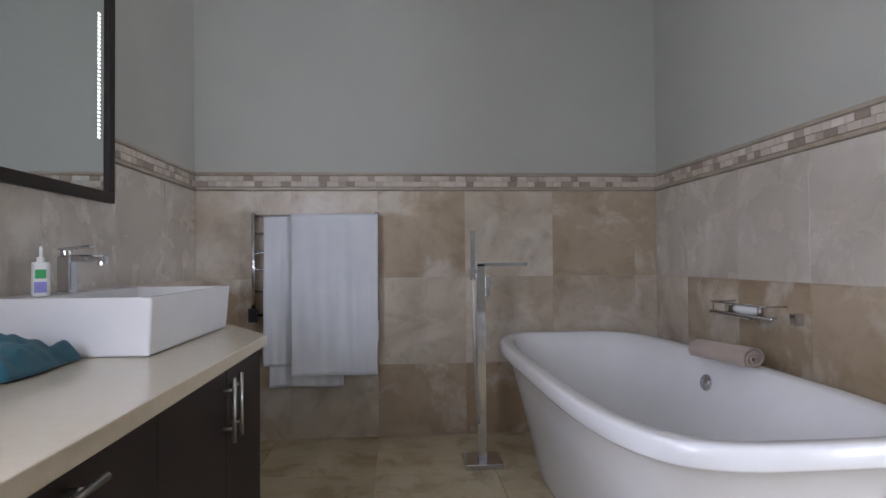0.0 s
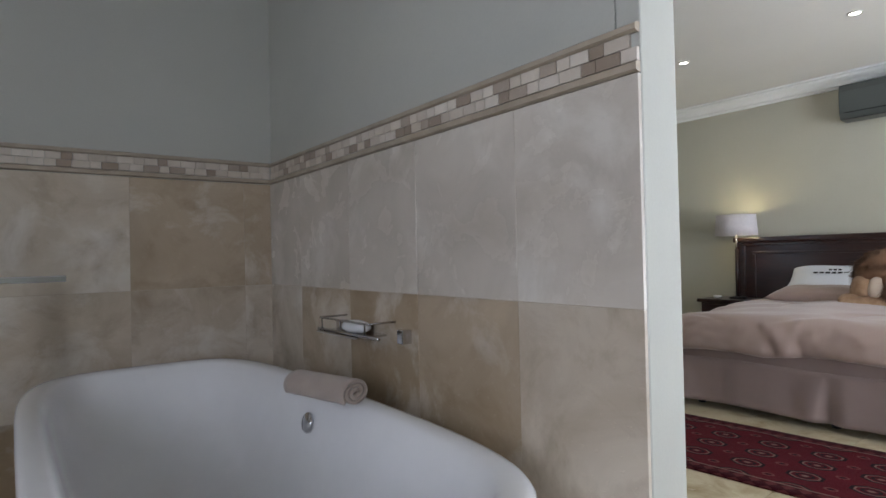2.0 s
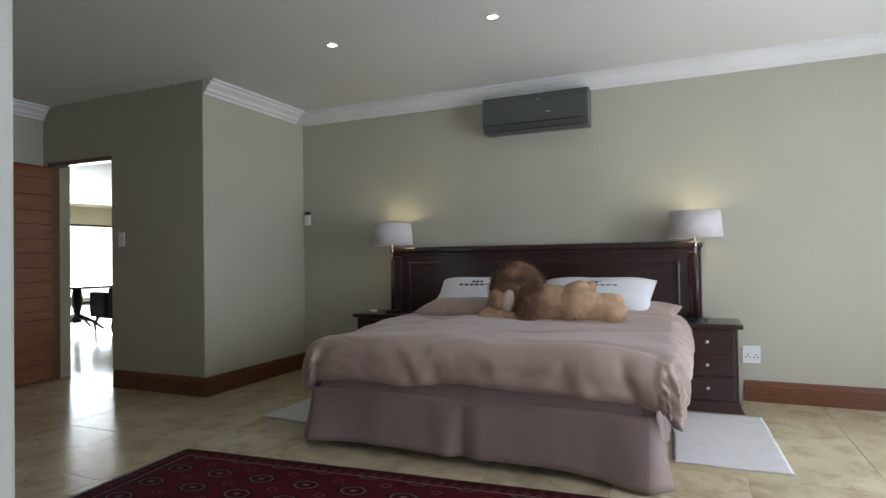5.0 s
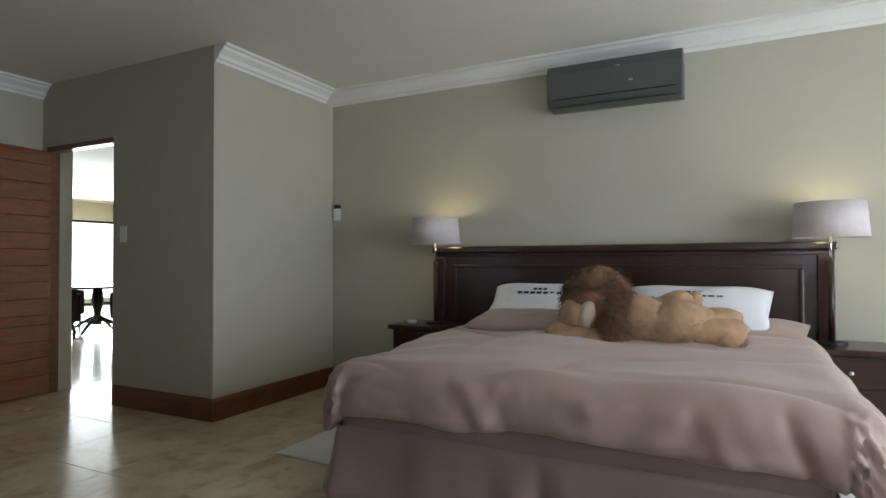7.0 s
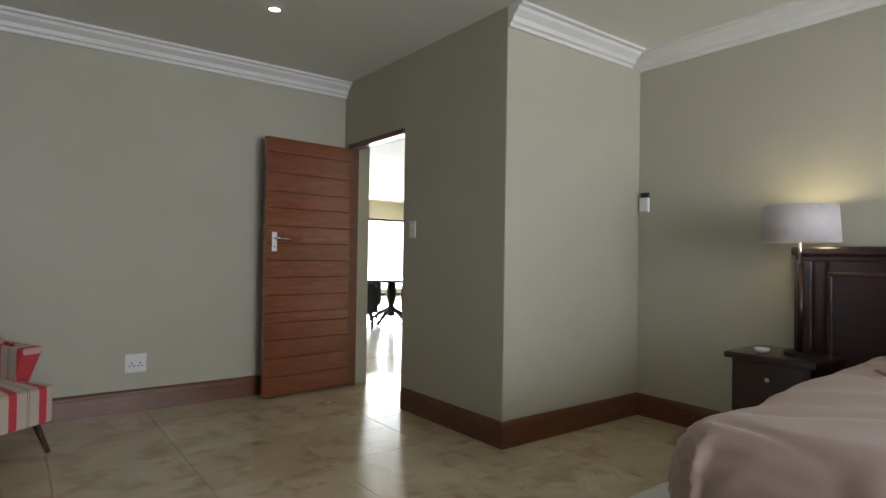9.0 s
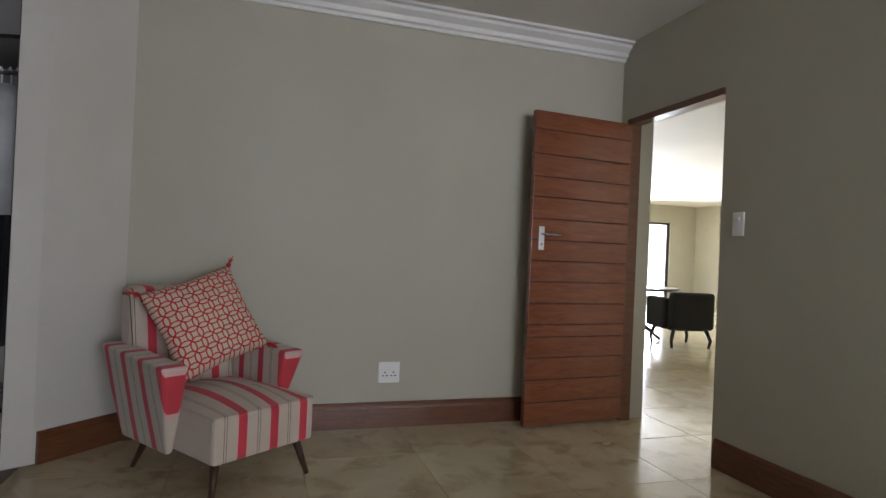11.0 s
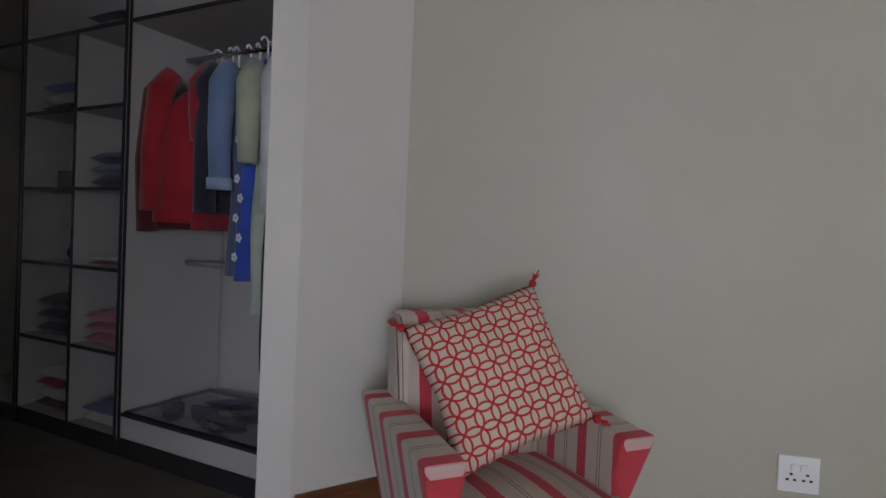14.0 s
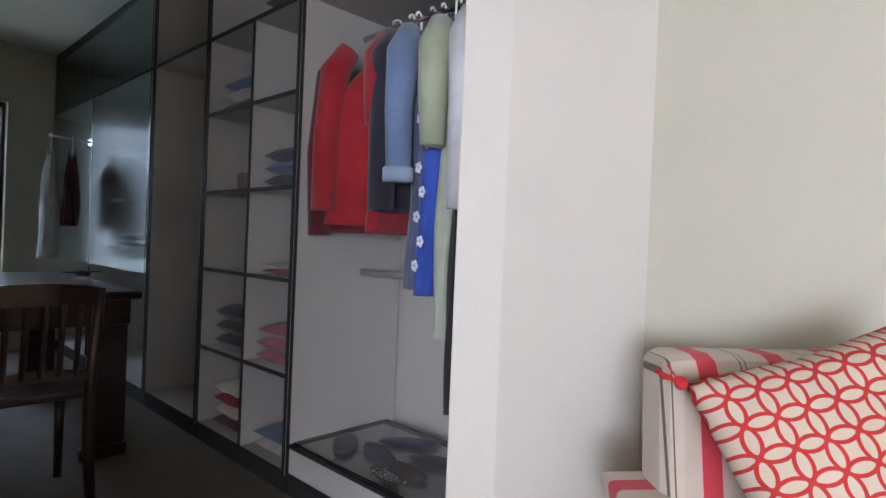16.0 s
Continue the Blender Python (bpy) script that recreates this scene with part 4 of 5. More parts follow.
def cushion_box(x0, x1, y0, y1, z0, z1, crown, bm=None):
    def top(u, v):
        a, b_ = 2 * u - 1, 2 * v - 1
        return Vector((x0 + u * (x1 - x0), y0 + v * (y1 - y0), z1 + crown * (1 - a * a) * (1 - b_ * b_)))
    bm = grid(12, 12, top, bm)
    box(x0, x1, y0, y1, z0, z1 - 0.0005, bm)
    return bm


part("seat", cushion_box(-0.265, 0.265, 0.0, 0.66, 0.17, 0.375, 0.045), M["stripe_x"], chair, bevel=0.018)
bk = box(-0.31, 0.25, 0.60, 0.74, 0.20, 0.87)
for v in bk.verts:
    if v.co.z > 0.5:
        v.co.y += 0.10
        v.co.x *= 0.93
part("backrest", bk, M["stripe_back"], chair, bevel=0.035)
for s in (-1, 1):
    bm = bmesh.new()
    inner = [bm.verts.new((s * 0.268, y, z)) for y, z in ((0.30, 0.165), (0.72, 0.165), (0.80, 0.60), (0.20, 0.565))]
    outer = [bm.verts.new((s * x, y, z)) for x, y, z in ((0.30, 0.30, 0.155), (0.30, 0.72, 0.155), (0.385, 0.80, 0.60), (0.395, 0.20, 0.565))]
    bm.faces.new(inner)
    bm.faces.new(outer[::-1])
    for i in range(4):
        bm.faces.new((inner[i], outer[i], outer[(i + 1) % 4], inner[(i + 1) % 4]))
    if s > 0:
        for v in bm.verts:
            v.co.x -= 0.03
    part("armrest", bm, M["stripe_y"], chair, "striped armrest flaring outwards", bevel=0.014)
for x, y, dx, dy in ((-0.21, 0.07, -0.045, -0.05), (0.21, 0.07, 0.045, -0.05), (-0.21, 0.62, -0.045, 0.07), (0.21, 0.62, 0.045, 0.07)):
    part("leg", tube([(x + dx, y + dy, 0), (x, y, 0.18)], [0.011, 0.021], sides=14), M["leg_wood"], chair, "tapered dark wooden leg", smooth=True)
cush = pillow("scatter_cushion", "cream cushion with a red interlocking ring pattern and tassels", Matrix.Translation((2.735, 6.205, 0.715)) @ pose(0, 0, 0, 64, 0, 22) @ pose(0, 0, 0, 0, 0, 20), 0.47, 0.47, 0.15, M["ring_cotton"], 12.0)
for sx in (-1, 1):
    for sy in (-1, 1):
        bm = blob((sx * 0.236, sy * 0.236, 0), (0.013, 0.013, 0.013), bm=None, rough=0.3, div=2)
        for k in range(14):
            tube([(sx * 0.238, sy * 0.238, 0), (sx * (0.252 + rnd.uniform(0, 0.02)), sy * (0.252 + rnd.uniform(0, 0.02)), rnd.uniform(-0.02, 0.02))], 0.002, bm, 4)
        part("tassel", bm, M["tassel"], cush, "red thread tassel")

# ---- bathroom: vanity, basin, tap ----
van = thing("vanity_unit", "dark espresso vanity cabinet with bar handles under a stone top", "vanity unit", m=pose(0, 0, 0))
part("carcass", prism([(BX0, 0.75), (-0.245, 0.75), (-0.245, 2.39), (-0.47, 2.75), (BX0, 2.75)], 0.08, 0.758), M["espresso"], van)
part("plinth", prism([(BX0, 0.78), (-0.285, 0.78), (-0.285, 2.38), (-0.49, 2.70), (BX0, 2.70)], 0.0, 0.079), M["espresso"], van)
for y0, y1, z0, z1, nm in ((0.76, 1.475, 0.57, 0.75, "drawer"), (0.76, 1.475, 0.33, 0.565, "drawer"), (0.76, 1.475, 0.09, 0.325, "drawer"), (1.48, 1.972, 0.09, 0.75, "cabinet_door"), (1.976, 2.39, 0.09, 0.75, "cabinet_door")):
    d_ = part(nm, box(-0.244, -0.223, y0, y1, z0, z1), M["espresso"], van, bevel=0.003)
    if nm == "drawer":
        zc = z1 - 0.05 if z1 < 0.7 else 0.722
        bm = tube([(-0.190, 0.80, zc), (-0.190, 1.20, zc)], 0.007, None, 12)
        for y in (0.86, 1.14):
            tube([(-0.223, y, zc), (-0.190, y, zc)], 0.005, bm, 8)
    else:
        y = 1.935 if y0 < 1.9 else 2.012
        bm = tube([(-0.190, y, 0.545), (-0.190, y, 0.735)], 0.007, None, 12)
        for z in (0.585, 0.70):
            tube([(-0.223, y, z), (-0.190, y, z)], 0.005, bm, 8)
    part("handle", bm, M["steel"], d_, "brushed steel bar handle", smooth=True)
tagged(part("countertop", prism([(BX0, 0.74), (-0.205, 0.74), (-0.205, 2.42), (-0.445, 2.80), (BX0, 2.80)], 0.76, 0.80), M["quartz"], bevel=0.003), "polished cream stone vanity top", "countertop")

basin = thing("wash_basin", "white rectangular ceramic vessel basin on the vanity top", "basin", m=pose(0, 0, 0))
bm = bmesh.new()
bx0, bx1, by0, by1, bz0, bz1 = -0.917, -0.42, 1.925, 2.70, 0.801, 0.975


def ring_loop(x0, x1, y0, y1, z):
    return [bm.verts.new(p) for p in ((x0, y0, z), (x1, y0, z), (x1, y1, z), (x0, y1, z))]


loops = [ring_loop(bx0 + 0.012, bx1 - 0.012, by0 + 0.012, by1 - 0.012, bz0), ring_loop(bx0, bx1, by0, by1, bz1), ring_loop(bx0 + 0.13, bx1 - 0.018, by0 + 0.018, by1 - 0.018, bz1), ring_loop(bx0 + 0.15, bx1 - 0.05, by0 + 0.06, by1 - 0.06, bz1 - 0.11)]
for a, b in zip(loops, loops[1:]):
    for i in range(4):
        bm.faces.new((a[i], a[(i + 1) % 4], b[(i + 1) % 4], b[i]))
bm.faces.new(loops[0])
bm.faces.new(loops[-1])
part("bowl", bm, M["ceramic"], basin, bevel=0.008)
part("drain", lathe([(0.03, 0), (0.028, 0.004), (0.002, 0.005)], sides=20, at=(-0.62, 2.3, bz1 - 0.1095)), M["chrome"], basin)
tap = thing("basin_tap", "chrome single-lever basin mixer tap", "tap", m=pose(-0.80, 2.19, 0.9755))
part("body", box(-0.022, 0.022, -0.022, 0.022, 0, 0.125), M["chrome"], tap, bevel=0.006)
part("spout", box(0.0, 0.125, -0.018, 0.018, 0.105, 0.128), M["chrome"], tap, bevel=0.006)
part("aerator", tube([(0.11, 0, 0.104), (0.11, 0, 0.094)], 0.011, sides=14), M["chrome"], tap)
lev = box(-0.024, 0.08, -0.017, 0.017, 0.142, 0.150)
for v in lev.verts:
    v.co.z += 0.12 * max(0, v.co.x)
part("lever", lev, M["chrome"], tap, bevel=0.003)
part("cap", tube([(0, 0, 0.125), (0, 0, 0.142)], 0.02, sides=18), M["chrome"], tap)

soap = thing("soap_dispenser", "white plastic hand soap pump bottle with a green and violet label", "soap bottle", m=pose(-0.80, 2.05, 0.9755, 0, 0, -60))
bm = prism([(0.034 * math.copysign(abs(math.cos(a)) ** 0.6, math.cos(a)), 0.024 * math.copysign(abs(math.sin(a)) ** 0.6, math.sin(a))) for a in [k * math.pi / 12 for k in range(24)]], 0.0, 0.105)
part("bottle", bm, M["plastic"], soap, bevel=0.006)
part("pump", tube([(0, 0, 0.105), (0, 0, 0.12)], 0.011, sides=14), M["plastic"], soap)
part("nozzle", tube([(0, 0, 0.118), (0, 0, 0.145), (0.012, 0, 0.150), (0.038, 0, 0.146)], 0.005, sides=10), M["plastic"], soap)
part("label", box(0.0345, 0.0355, -0.016, 0.016, 0.012, 0.045), plain("violet_label", (0.25, 0.24, 0.55), 0.4), soap, "violet label")
part("label", box(0.0345, 0.0358, -0.014, 0.014, 0.055, 0.082), plain("green_label", (0.05, 0.35, 0.12), 0.4), soap, "green label mark")


def rumpled(u, v):
    x, y = (u - 0.5) * 0.22, (v - 0.5) * 0.34
    r = max(abs(u - 0.5), abs(v - 0.5)) * 2
    lump = max(0.0, 1 - r ** 3)
    z = 0.006 + lump * (0.075 + 0.05 * noise.noise(Vector((x * 14, y * 9, 1))) + 0.02 * noise.noise(Vector((x * 30, y * 25, 5))))
    k = 1 + 0.15 * noise.noise(Vector((x * 6, y * 6, 8)))
    return Vector((-0.70 + x * k, 1.74 + y * k, 0.801 + max(0.002, z)))


cloth = part("face_cloth", grid(40, 50, rumpled), M["teal"], None, smooth=True)
tagged(cloth, "crumpled teal towel lying on the vanity top", "towel")
cloth.modifiers.new("thickness", "SOLIDIFY").thickness = 0.003

mir = thing("wall_mirror", "mirror with lit dots and a dark wooden frame", "mirror", m=pose(0, 0, 0))
my0, my1, mz0, mz1 = 1.45, 2.715, 1.325, 2.45
part("mirror_glass", box(BX0 + 0.012, BX0 + 0.020, my0 + 0.03, my1 - 0.03, mz0 + 0.03, mz1 - 0.03), M["mirror"], mir)
for a in ((my0, my1, mz0, mz0 + 0.045), (my0, my1, mz1 - 0.045, mz1), (my0, my0 + 0.045, mz0 + 0.045, mz1 - 0.045), (my1 - 0.045, my1, mz0 + 0.045, mz1 - 0.045)):
    part("frame", box(BX0 + 0.001, BX0 + 0.034, *a), M["espresso"], mir, bevel=0.004)
for y in (my1 - 0.107, my0 + 0.107):
    bm = bmesh.new()
    for k in range(31):
        z = 1.58 + k * 0.0167
        box(BX0 + 0.0205, BX0 + 0.0215, y - 0.008, y + 0.008, z, z + 0.009, bm)
    part("light_strip", bm, M["led"], mir, "column of small lit dashes")

# ---- heated towel rail and towels ----
rail = thing("towel_rail", "chrome ladder towel rail on the tiled wall", "towel rail", m=pose(0, 0, 0))
for x in (-0.56, 0.165):
    part("upright", tube([(x, 3.660, 0.72), (x, 3.660, 1.365)], 0.013, sides=12), M["chrome"], rail, smooth=True)
    for z in (0.78, 1.33):
        part("bracket", tube([(x, 3.660, z), (x, 3.742, z)], 0.009, sides=10), M["chrome"], rail)
for z in (0.76, 0.90, 1.03, 1.13, 1.24, 1.345):
    part("rung", tube([(-0.56, 3.660, z), (0.165, 3.660, z)], 0.009, sides=10), M["chrome"], rail, smooth=True)
part("end_cap", box(-0.585, -0.535, 3.640, 3.680, 0.72, 0.80), M["black"], rail, "dark valve at the foot")


def hanging_towel(x0, x1, z_top, z_front, z_back, y_front, label, seed):
    def f(u, v):
        total = (z_top - z_back) + (z_top - z_front) + 0.06
        s = v * total
        x = x0 + u * (x1 - x0)
        fold = 0.012 * noise.noise(Vector((x * 9, seed, s * 0.8))) + 0.005 * noise.noise(Vector((x * 26, seed, s * 2)))
        if s < z_top - z_front:
            z, y = z_front + s, y_front
            k = 1 - s / (z_top - z_front)
            y += fold * (0.3 + k) - 0.012 * k
            x += 0.012 * k * noise.noise(Vector((x * 3, seed, z * 3)))
            z += 0.006 * noise.noise(Vector((x * 5, seed, 2))) * k
        elif s < z_top - z_front + 0.06:
            a = (s - (z_top - z_front)) / 0.06 * math.pi
            y, z = y_front + 0.019 - 0.019 * math.cos(a), z_top + 0.012 * math.sin(a)
        else:
            z, y = z_top - (s - (z_top - z_front) - 0.06), y_front + 0.038
        return Vector((x, y, z))
    ob = part("bath_towel", grid(36, 70, f), M["towel"], None, smooth=True)
    ob.modifiers.new("thickness", "SOLIDIFY").thickness = 0.012
    return tagged(ob, label, "towel", "white towels on the rail")


hanging_towel(-0.498, -0.31, 1.335, 0.46, 0.9, 3.650, "narrow folded white towel hanging on the rail", 3.0)
hanging_towel(-0.463, -0.04, 1.325, 0.335, 0.9, 3.656, "white towel hanging behind the larger one", 6.0)
hanging_towel(-0.340, 0.172, 1.345, 0.405, 0.6, 3.625, "large white towel draped over the rail", 9.0)

# ---- bath and its tap ----
TX0, TX1, TY0, TY1 = 0.815, 1.750, 1.45, 3.61


def tub_loop(bm, grow, z, n=64, taper=0.0):
    cx, cy = (TX0 + TX1) / 2, (TY0 + TY1) / 2
    hx, hy = (TX1 - TX0) / 2 - grow, (TY1 - TY0) / 2 - grow - taper
    out = []
    for k in range(n):
        a = 2 * math.pi * k / n
        c, s = math.cos(a), math.sin(a)
        e = 2 / 4.2
        out.append(bm.verts.new((cx + hx * math.copysign(abs(c) ** e, c), cy + hy * math.copysign(abs(s) ** e, s), z)))
    return out


tub = thing("bathtub", "freestanding white bath with a wide rounded rim", "bathtub", m=pose(0, 0, 0))
bm = bmesh.new()
spec = [(0.17, 0.0, 0.13), (0.165, 0.02, 0.125), (0.12, 0.25, 0.08), (0.07, 0.48, 0.03), (0.045, 0.605, 0.01), (0.04, 0.612, 0), (0.004, 0.616, 0), (0.0, 0.625, 0), (0.0, 0.668, 0), (0.006, 0.678, 0), (0.018, 0.680, 0), (0.055, 0.678, 0), (0.068, 0.668, 0), (0.085, 0.62, 0.01), (0.12, 0.45, 0.08), (0.17, 0.28, 0.20), (0.24, 0.215, 0.32), (0.34, 0.20, 0.5)]
rows_ = [tub_loop(bm, g, z * 0.944, taper=t) for g, z, t in spec]
for a, b in zip(rows_, rows_[1:]):
    for k in range(64):
        bm.faces.new((a[k], a[(k + 1) % 64], b[(k + 1) % 64], b[k]))
bm.faces.new(rows_[0])
bm.faces.new(rows_[-1])
part("shell", bm, M["acrylic"], tub, smooth=True)
part("overflow", lathe([(0.002, 0.016), (0.030, 0.015), (0.036, 0.008), (0.036, 0.0)], sides=28), M["chrome"], tub, "round chrome overflow", smooth=True).matrix_local = Matrix.Translation((1.645, 2.64, 0.525)) @ pose(0, 0, 0, 0, -80, 0)
part("waste", lathe([(0.03, 0), (0.03, 0.006), (0.002, 0.01)], sides=20, at=(1.3, 2.55, 0.189)), M["chrome"], tub)

mix_tap = thing("bath_tap", "floor-standing chrome bath filler with a hand shower", "bath tap", m=pose(0.725, 3.215, 0))
part("base_plate", box(-0.10, 0.10, -0.10, 0.10, 0.002, 0.032), M["chrome"], mix_tap, bevel=0.004)
part("column", box(-0.024, 0.024, -0.02, 0.02, 0.032, 1.055), M["chrome"], mix_tap, bevel=0.003)
part("spout", box(-0.02, 0.25, -0.02, 0.02, 1.038, 1.062), M["chrome"], mix_tap, bevel=0.003)
part("lever", box(0.024, 0.05, -0.012, 0.012, 0.88, 0.99), M["chrome"], mix_tap, bevel=0.004)
part("hand_shower", box(-0.058, -0.028, -0.035, -0.012, 0.97, 1.228), M["chrome"], mix_tap, "square chrome hand shower", bevel=0.004)
part("cradle", box(-0.06, -0.02, -0.04, 0.0, 1.0, 1.03), M["chrome"], mix_tap, bevel=0.003)
hose = []
for k in range(41):
    t = k / 40
    hose.append((-0.043 + 0.06 * math.sin(math.pi * t) ** 2 * (t - 0.2), -0.03 - 0.03 * math.sin(math.pi * t), 0.98 - 0.75 * math.sin(math.pi * min(t, 0.62) / 1.24) if t < 0.62 else 0.23 + (t - 0.62) * 1.3))
part("hose", tube(hose, 0.0065, sides=8), M["steel"], mix_tap, "flexible steel hose", smooth=True)


def roll_point(u, v):
    turns = 2.6
    a = v * turns * 2 * math.pi
    r = 0.012 + 0.040 * v
    return Vector((0.0 + r * 1.15 * math.cos(a), (u - 0.5) * 0.29, 0.047 + r * 0.9 * math.sin(a) + 0.002 * noise.noise(Vector((u * 6, a, 0)))))


rolled = part("rolled_towel", grid(12, 110, roll_point), M["beige_towel"], None, smooth=True)
rolled.modifiers.new("thickness", "SOLIDIFY").thickness = 0.011
rolled.matrix_world = pose(1.625, 2.46, 0.637, 0, 0, 14)
tagged(rolled, "rolled beige face towel resting on the bath rim", "towel")

caddy = thing("soap_shelf", "chrome wire soap shelf fixed to the tiled wall", "soap shelf", m=pose(0, 0, 0))
for y in (2.430, 2.900):
    part("bracket", box(1.895, 1.944, y - 0.018, y + 0.018, 0.795, 0.845), M["chrome"], caddy, bevel=0.003)
part("tray", box(1.80, 1.93, 2.571, 2.900, 0.806, 0.814), M["chrome"], caddy, bevel=0.002)
part("bar", tube([(1.81, 2.430, 0.82), (1.81, 2.900, 0.82)], 0.006), M["chrome"], caddy, smooth=True)
part("rail", tube([(1.93, 2.508, 0.865), (1.81, 2.508, 0.865), (1.81, 2.884, 0.865), (1.93, 2.884, 0.865)], 0.004), M["chrome"], caddy, smooth=True)
for y in (2.524, 2.868):
    part("post", tube([(1.81, y, 0.82), (1.81, y, 0.865)], 0.003), M["chrome"], caddy)
bar = part("soap_bar", blob((0, 0, 0), (0.045, 0.085, 0.026), rough=0.05), M["ceramic"], None, smooth=True)
bar.matrix_world = pose(1.865, 2.688, 0.839)
tagged(bar, "white bar of soap in the wire shelf", "soap")

# ---- dressing room: wardrobe ----
BAYS = [(0.43, 1.40), (-0.455, 0.415), (-1.213, -0.470), (-3.70, -1.228)]
Z0, Z1, Z2 = 0.10, 2.085, 2.55
ED = M["black_edge"]


def panel(parent, x0, x1, z0, z1, y0=CF, y1=CB - 0.012, nm="panel"):
    """A white board with a dark front edge."""
    ob = part(nm, box(x0, x1, y0 + 0.004, y1, z0, z1), M["melamine"], parent)
    part("edging", box(x0 - 0.001, x1 + 0.001, y0 - 0.002, y0 + 0.0035, z0 - 0.001, z1 + 0.001), ED, ob, "dark edging")
    return ob


def carcass(label, x0, x1):
    w = thing("wardrobe_unit", label, "wardrobe", "built-in wardrobe units", m=pose(0, 0, 0))
    part("plinth", box(x0, x1, CF + 0.015, CB - 0.012, 0, Z0 - 0.02), ED, w, "black plinth")
    panel(w, x0, x1, Z0 - 0.019, Z0, nm="bottom_panel")
    panel(w, x0, x0 + 0.016, Z0 + 0.001, Z2, nm="side_panel")
    panel(w, x1 - 0.016, x1, Z0 + 0.001, Z2, nm="side_panel")
    panel(w, x0 + 0.017, x1 - 0.017, Z1 - 0.008, Z1 + 0.008, nm="shelf")
    panel(w, x0, x1, Z2 + 0.001, CEIL - 0.002, nm="top_panel")
    return w


hang = carcass("open white wardrobe bay with a hanging rail full of clothes", *BAYS[0])
part("hanging_rail", tube([(BAYS[0][0] + 0.017, 7.62, 1.985), (BAYS[0][1] - 0.017, 7.62, 1.985)], 0.013, sides=12), M["chrome"], hang, "chrome hanging rail", smooth=True)
part("lower_rail", tube([(BAYS[0][0] + 0.017, 7.66, 0.935), (BAYS[0][1] - 0.017, 7.66, 0.935)], 0.016, sides=12), M["melamine"], hang, "pale lower rail", smooth=True)
dr = part("drawer", box(0.45, 1.38, CF + 0.002, CF + 0.018, 0.105, 0.205), M["melamine"], hang, "shallow glass-topped drawer")
part("drawer_glass", box(0.45, 1.38, CF + 0.02, 7.84, 0.222, 0.227), M["glass"], dr, "glass lid").visible_shadow = False
for a in ((0.447, 1.38, CF, CF + 0.02, 0.206, 0.221), (0.447, 0.46, CF + 0.021, 7.84, 0.206, 0.221), (0.461, 1.38, 7.82, 7.84, 0.206, 0.221)):
    part("drawer_rim", box(*a), ED, dr, "dark rim")

cub = carcass("white wardrobe bay divided into two columns of cubbyholes", *BAYS[1])
xm = 0.018
panel(cub, xm - 0.008, xm + 0.008, Z0 + 0.001, Z1 - 0.009, nm="divider")
LEVELS = [0.495, 0.898, 1.292, 1.693]
for z in LEVELS:
    panel(cub, xm + 0.009, BAYS[1][1] - 0.017, z - 0.008, z + 0.008, nm="shelf")
for z in LEVELS:
    panel(cub, BAYS[1][0] + 0.017, xm - 0.009, z - 0.008, z + 0.008, nm="shelf")
carcass("open plain white wardrobe bay", *BAYS[2])
far = carcass("glass-fronted wardrobe bay with white shelves", *BAYS[3])
for x0, x1 in ((-3.68, -2.455), (-2.445, -1.245)):
    g = part("glass_door", box(x0, x1, CF - 0.012, CF - 0.006, 0.82, 2.56), M["smoked"], far, "tinted glass door")
    g.visible_shadow = False
panel(far, -2.455, -2.445, 0.11, 2.07, nm="divider")
for z in (0.95, 1.30, 1.66):
    part("shelf", box(-2.444, -2.1, 7.45, 7.88, z - 0.01, z + 0.01), M["melamine"], far)


def folded(x, z, w, colours, label, y=7.50, h=0.028):
    """A stack of folded clothes."""
    h *= 1.6
    t = thing("folded_clothes", label, "clothes", "folded clothes on the shelves", m=pose(x, y, z))
    for i, c in enumerate(colours):
        def f(sign):
            def g(u, v):
                a, b_ = 2 * u - 1, 2 * v - 1
                e = (1 - abs(a) ** 4) ** 0.5 * (1 - abs(b_) ** 4) ** 0.5
                n = noise.noise(Vector((a * 2 + i, b_ * 2, x * 5 + z))) * 0.006
                return Vector((a * w / 2 + n, b_ * 0.15 + n, h * (i + 0.5) + sign * (h * 0.56) * e + n * e))
            return g
        bm_ = grid(14, 12, f(1))
        grid(14, 12, f(-1), bm_)
        part("garment", bm_, cloth_material(c), t, smooth=True)
    return t


CLOTH = {}


def cloth_material(c):
    if c not in CLOTH:
        CLOTH[c] = surface("garment_cloth", c, tuple(k * 0.75 for k in c), 6, 0.9, 260, 0.002, sheen=0.2)
    return CLOTH[c]


RX, LX = (xm + BAYS[1][1]) / 2, (xm + BAYS[1][0]) / 2
NAVY, DENIM, RED, MAROON, CREAM, PINK, BLACK = (0.02, 0.025, 0.06), (0.12, 0.17, 0.30), (0.33, 0.012, 0.02), (0.09, 0.012, 0.016), (0.6, 0.57, 0.5), (0.45, 0.14, 0.18), (0.015, 0.014, 0.016)
folded(LX, 1.702, 0.26, (MAROON, CREAM, DENIM), "folded clothes in maroon, white and blue", h=0.035)
folded(RX, 1.301, 0.28, (NAVY, DENIM, NAVY), "stack of dark blue folded jeans", h=0.038)
folded(RX, 0.907, 0.26, (RED, CREAM), "flat folded red and white clothes", h=0.016)
folded(LX, 0.504, 0.28, (BLACK, BLACK, BLACK), "dark folded clothes on a shelf", h=0.045)
folded(RX, 0.504, 0.28, (PINK, PINK, PINK), "folded pink towels on a shelf", h=0.036)
folded(LX, 0.103, 0.26, (MAROON, CREAM, RED, CREAM), "striped folded clothes in a pile", h=0.035)
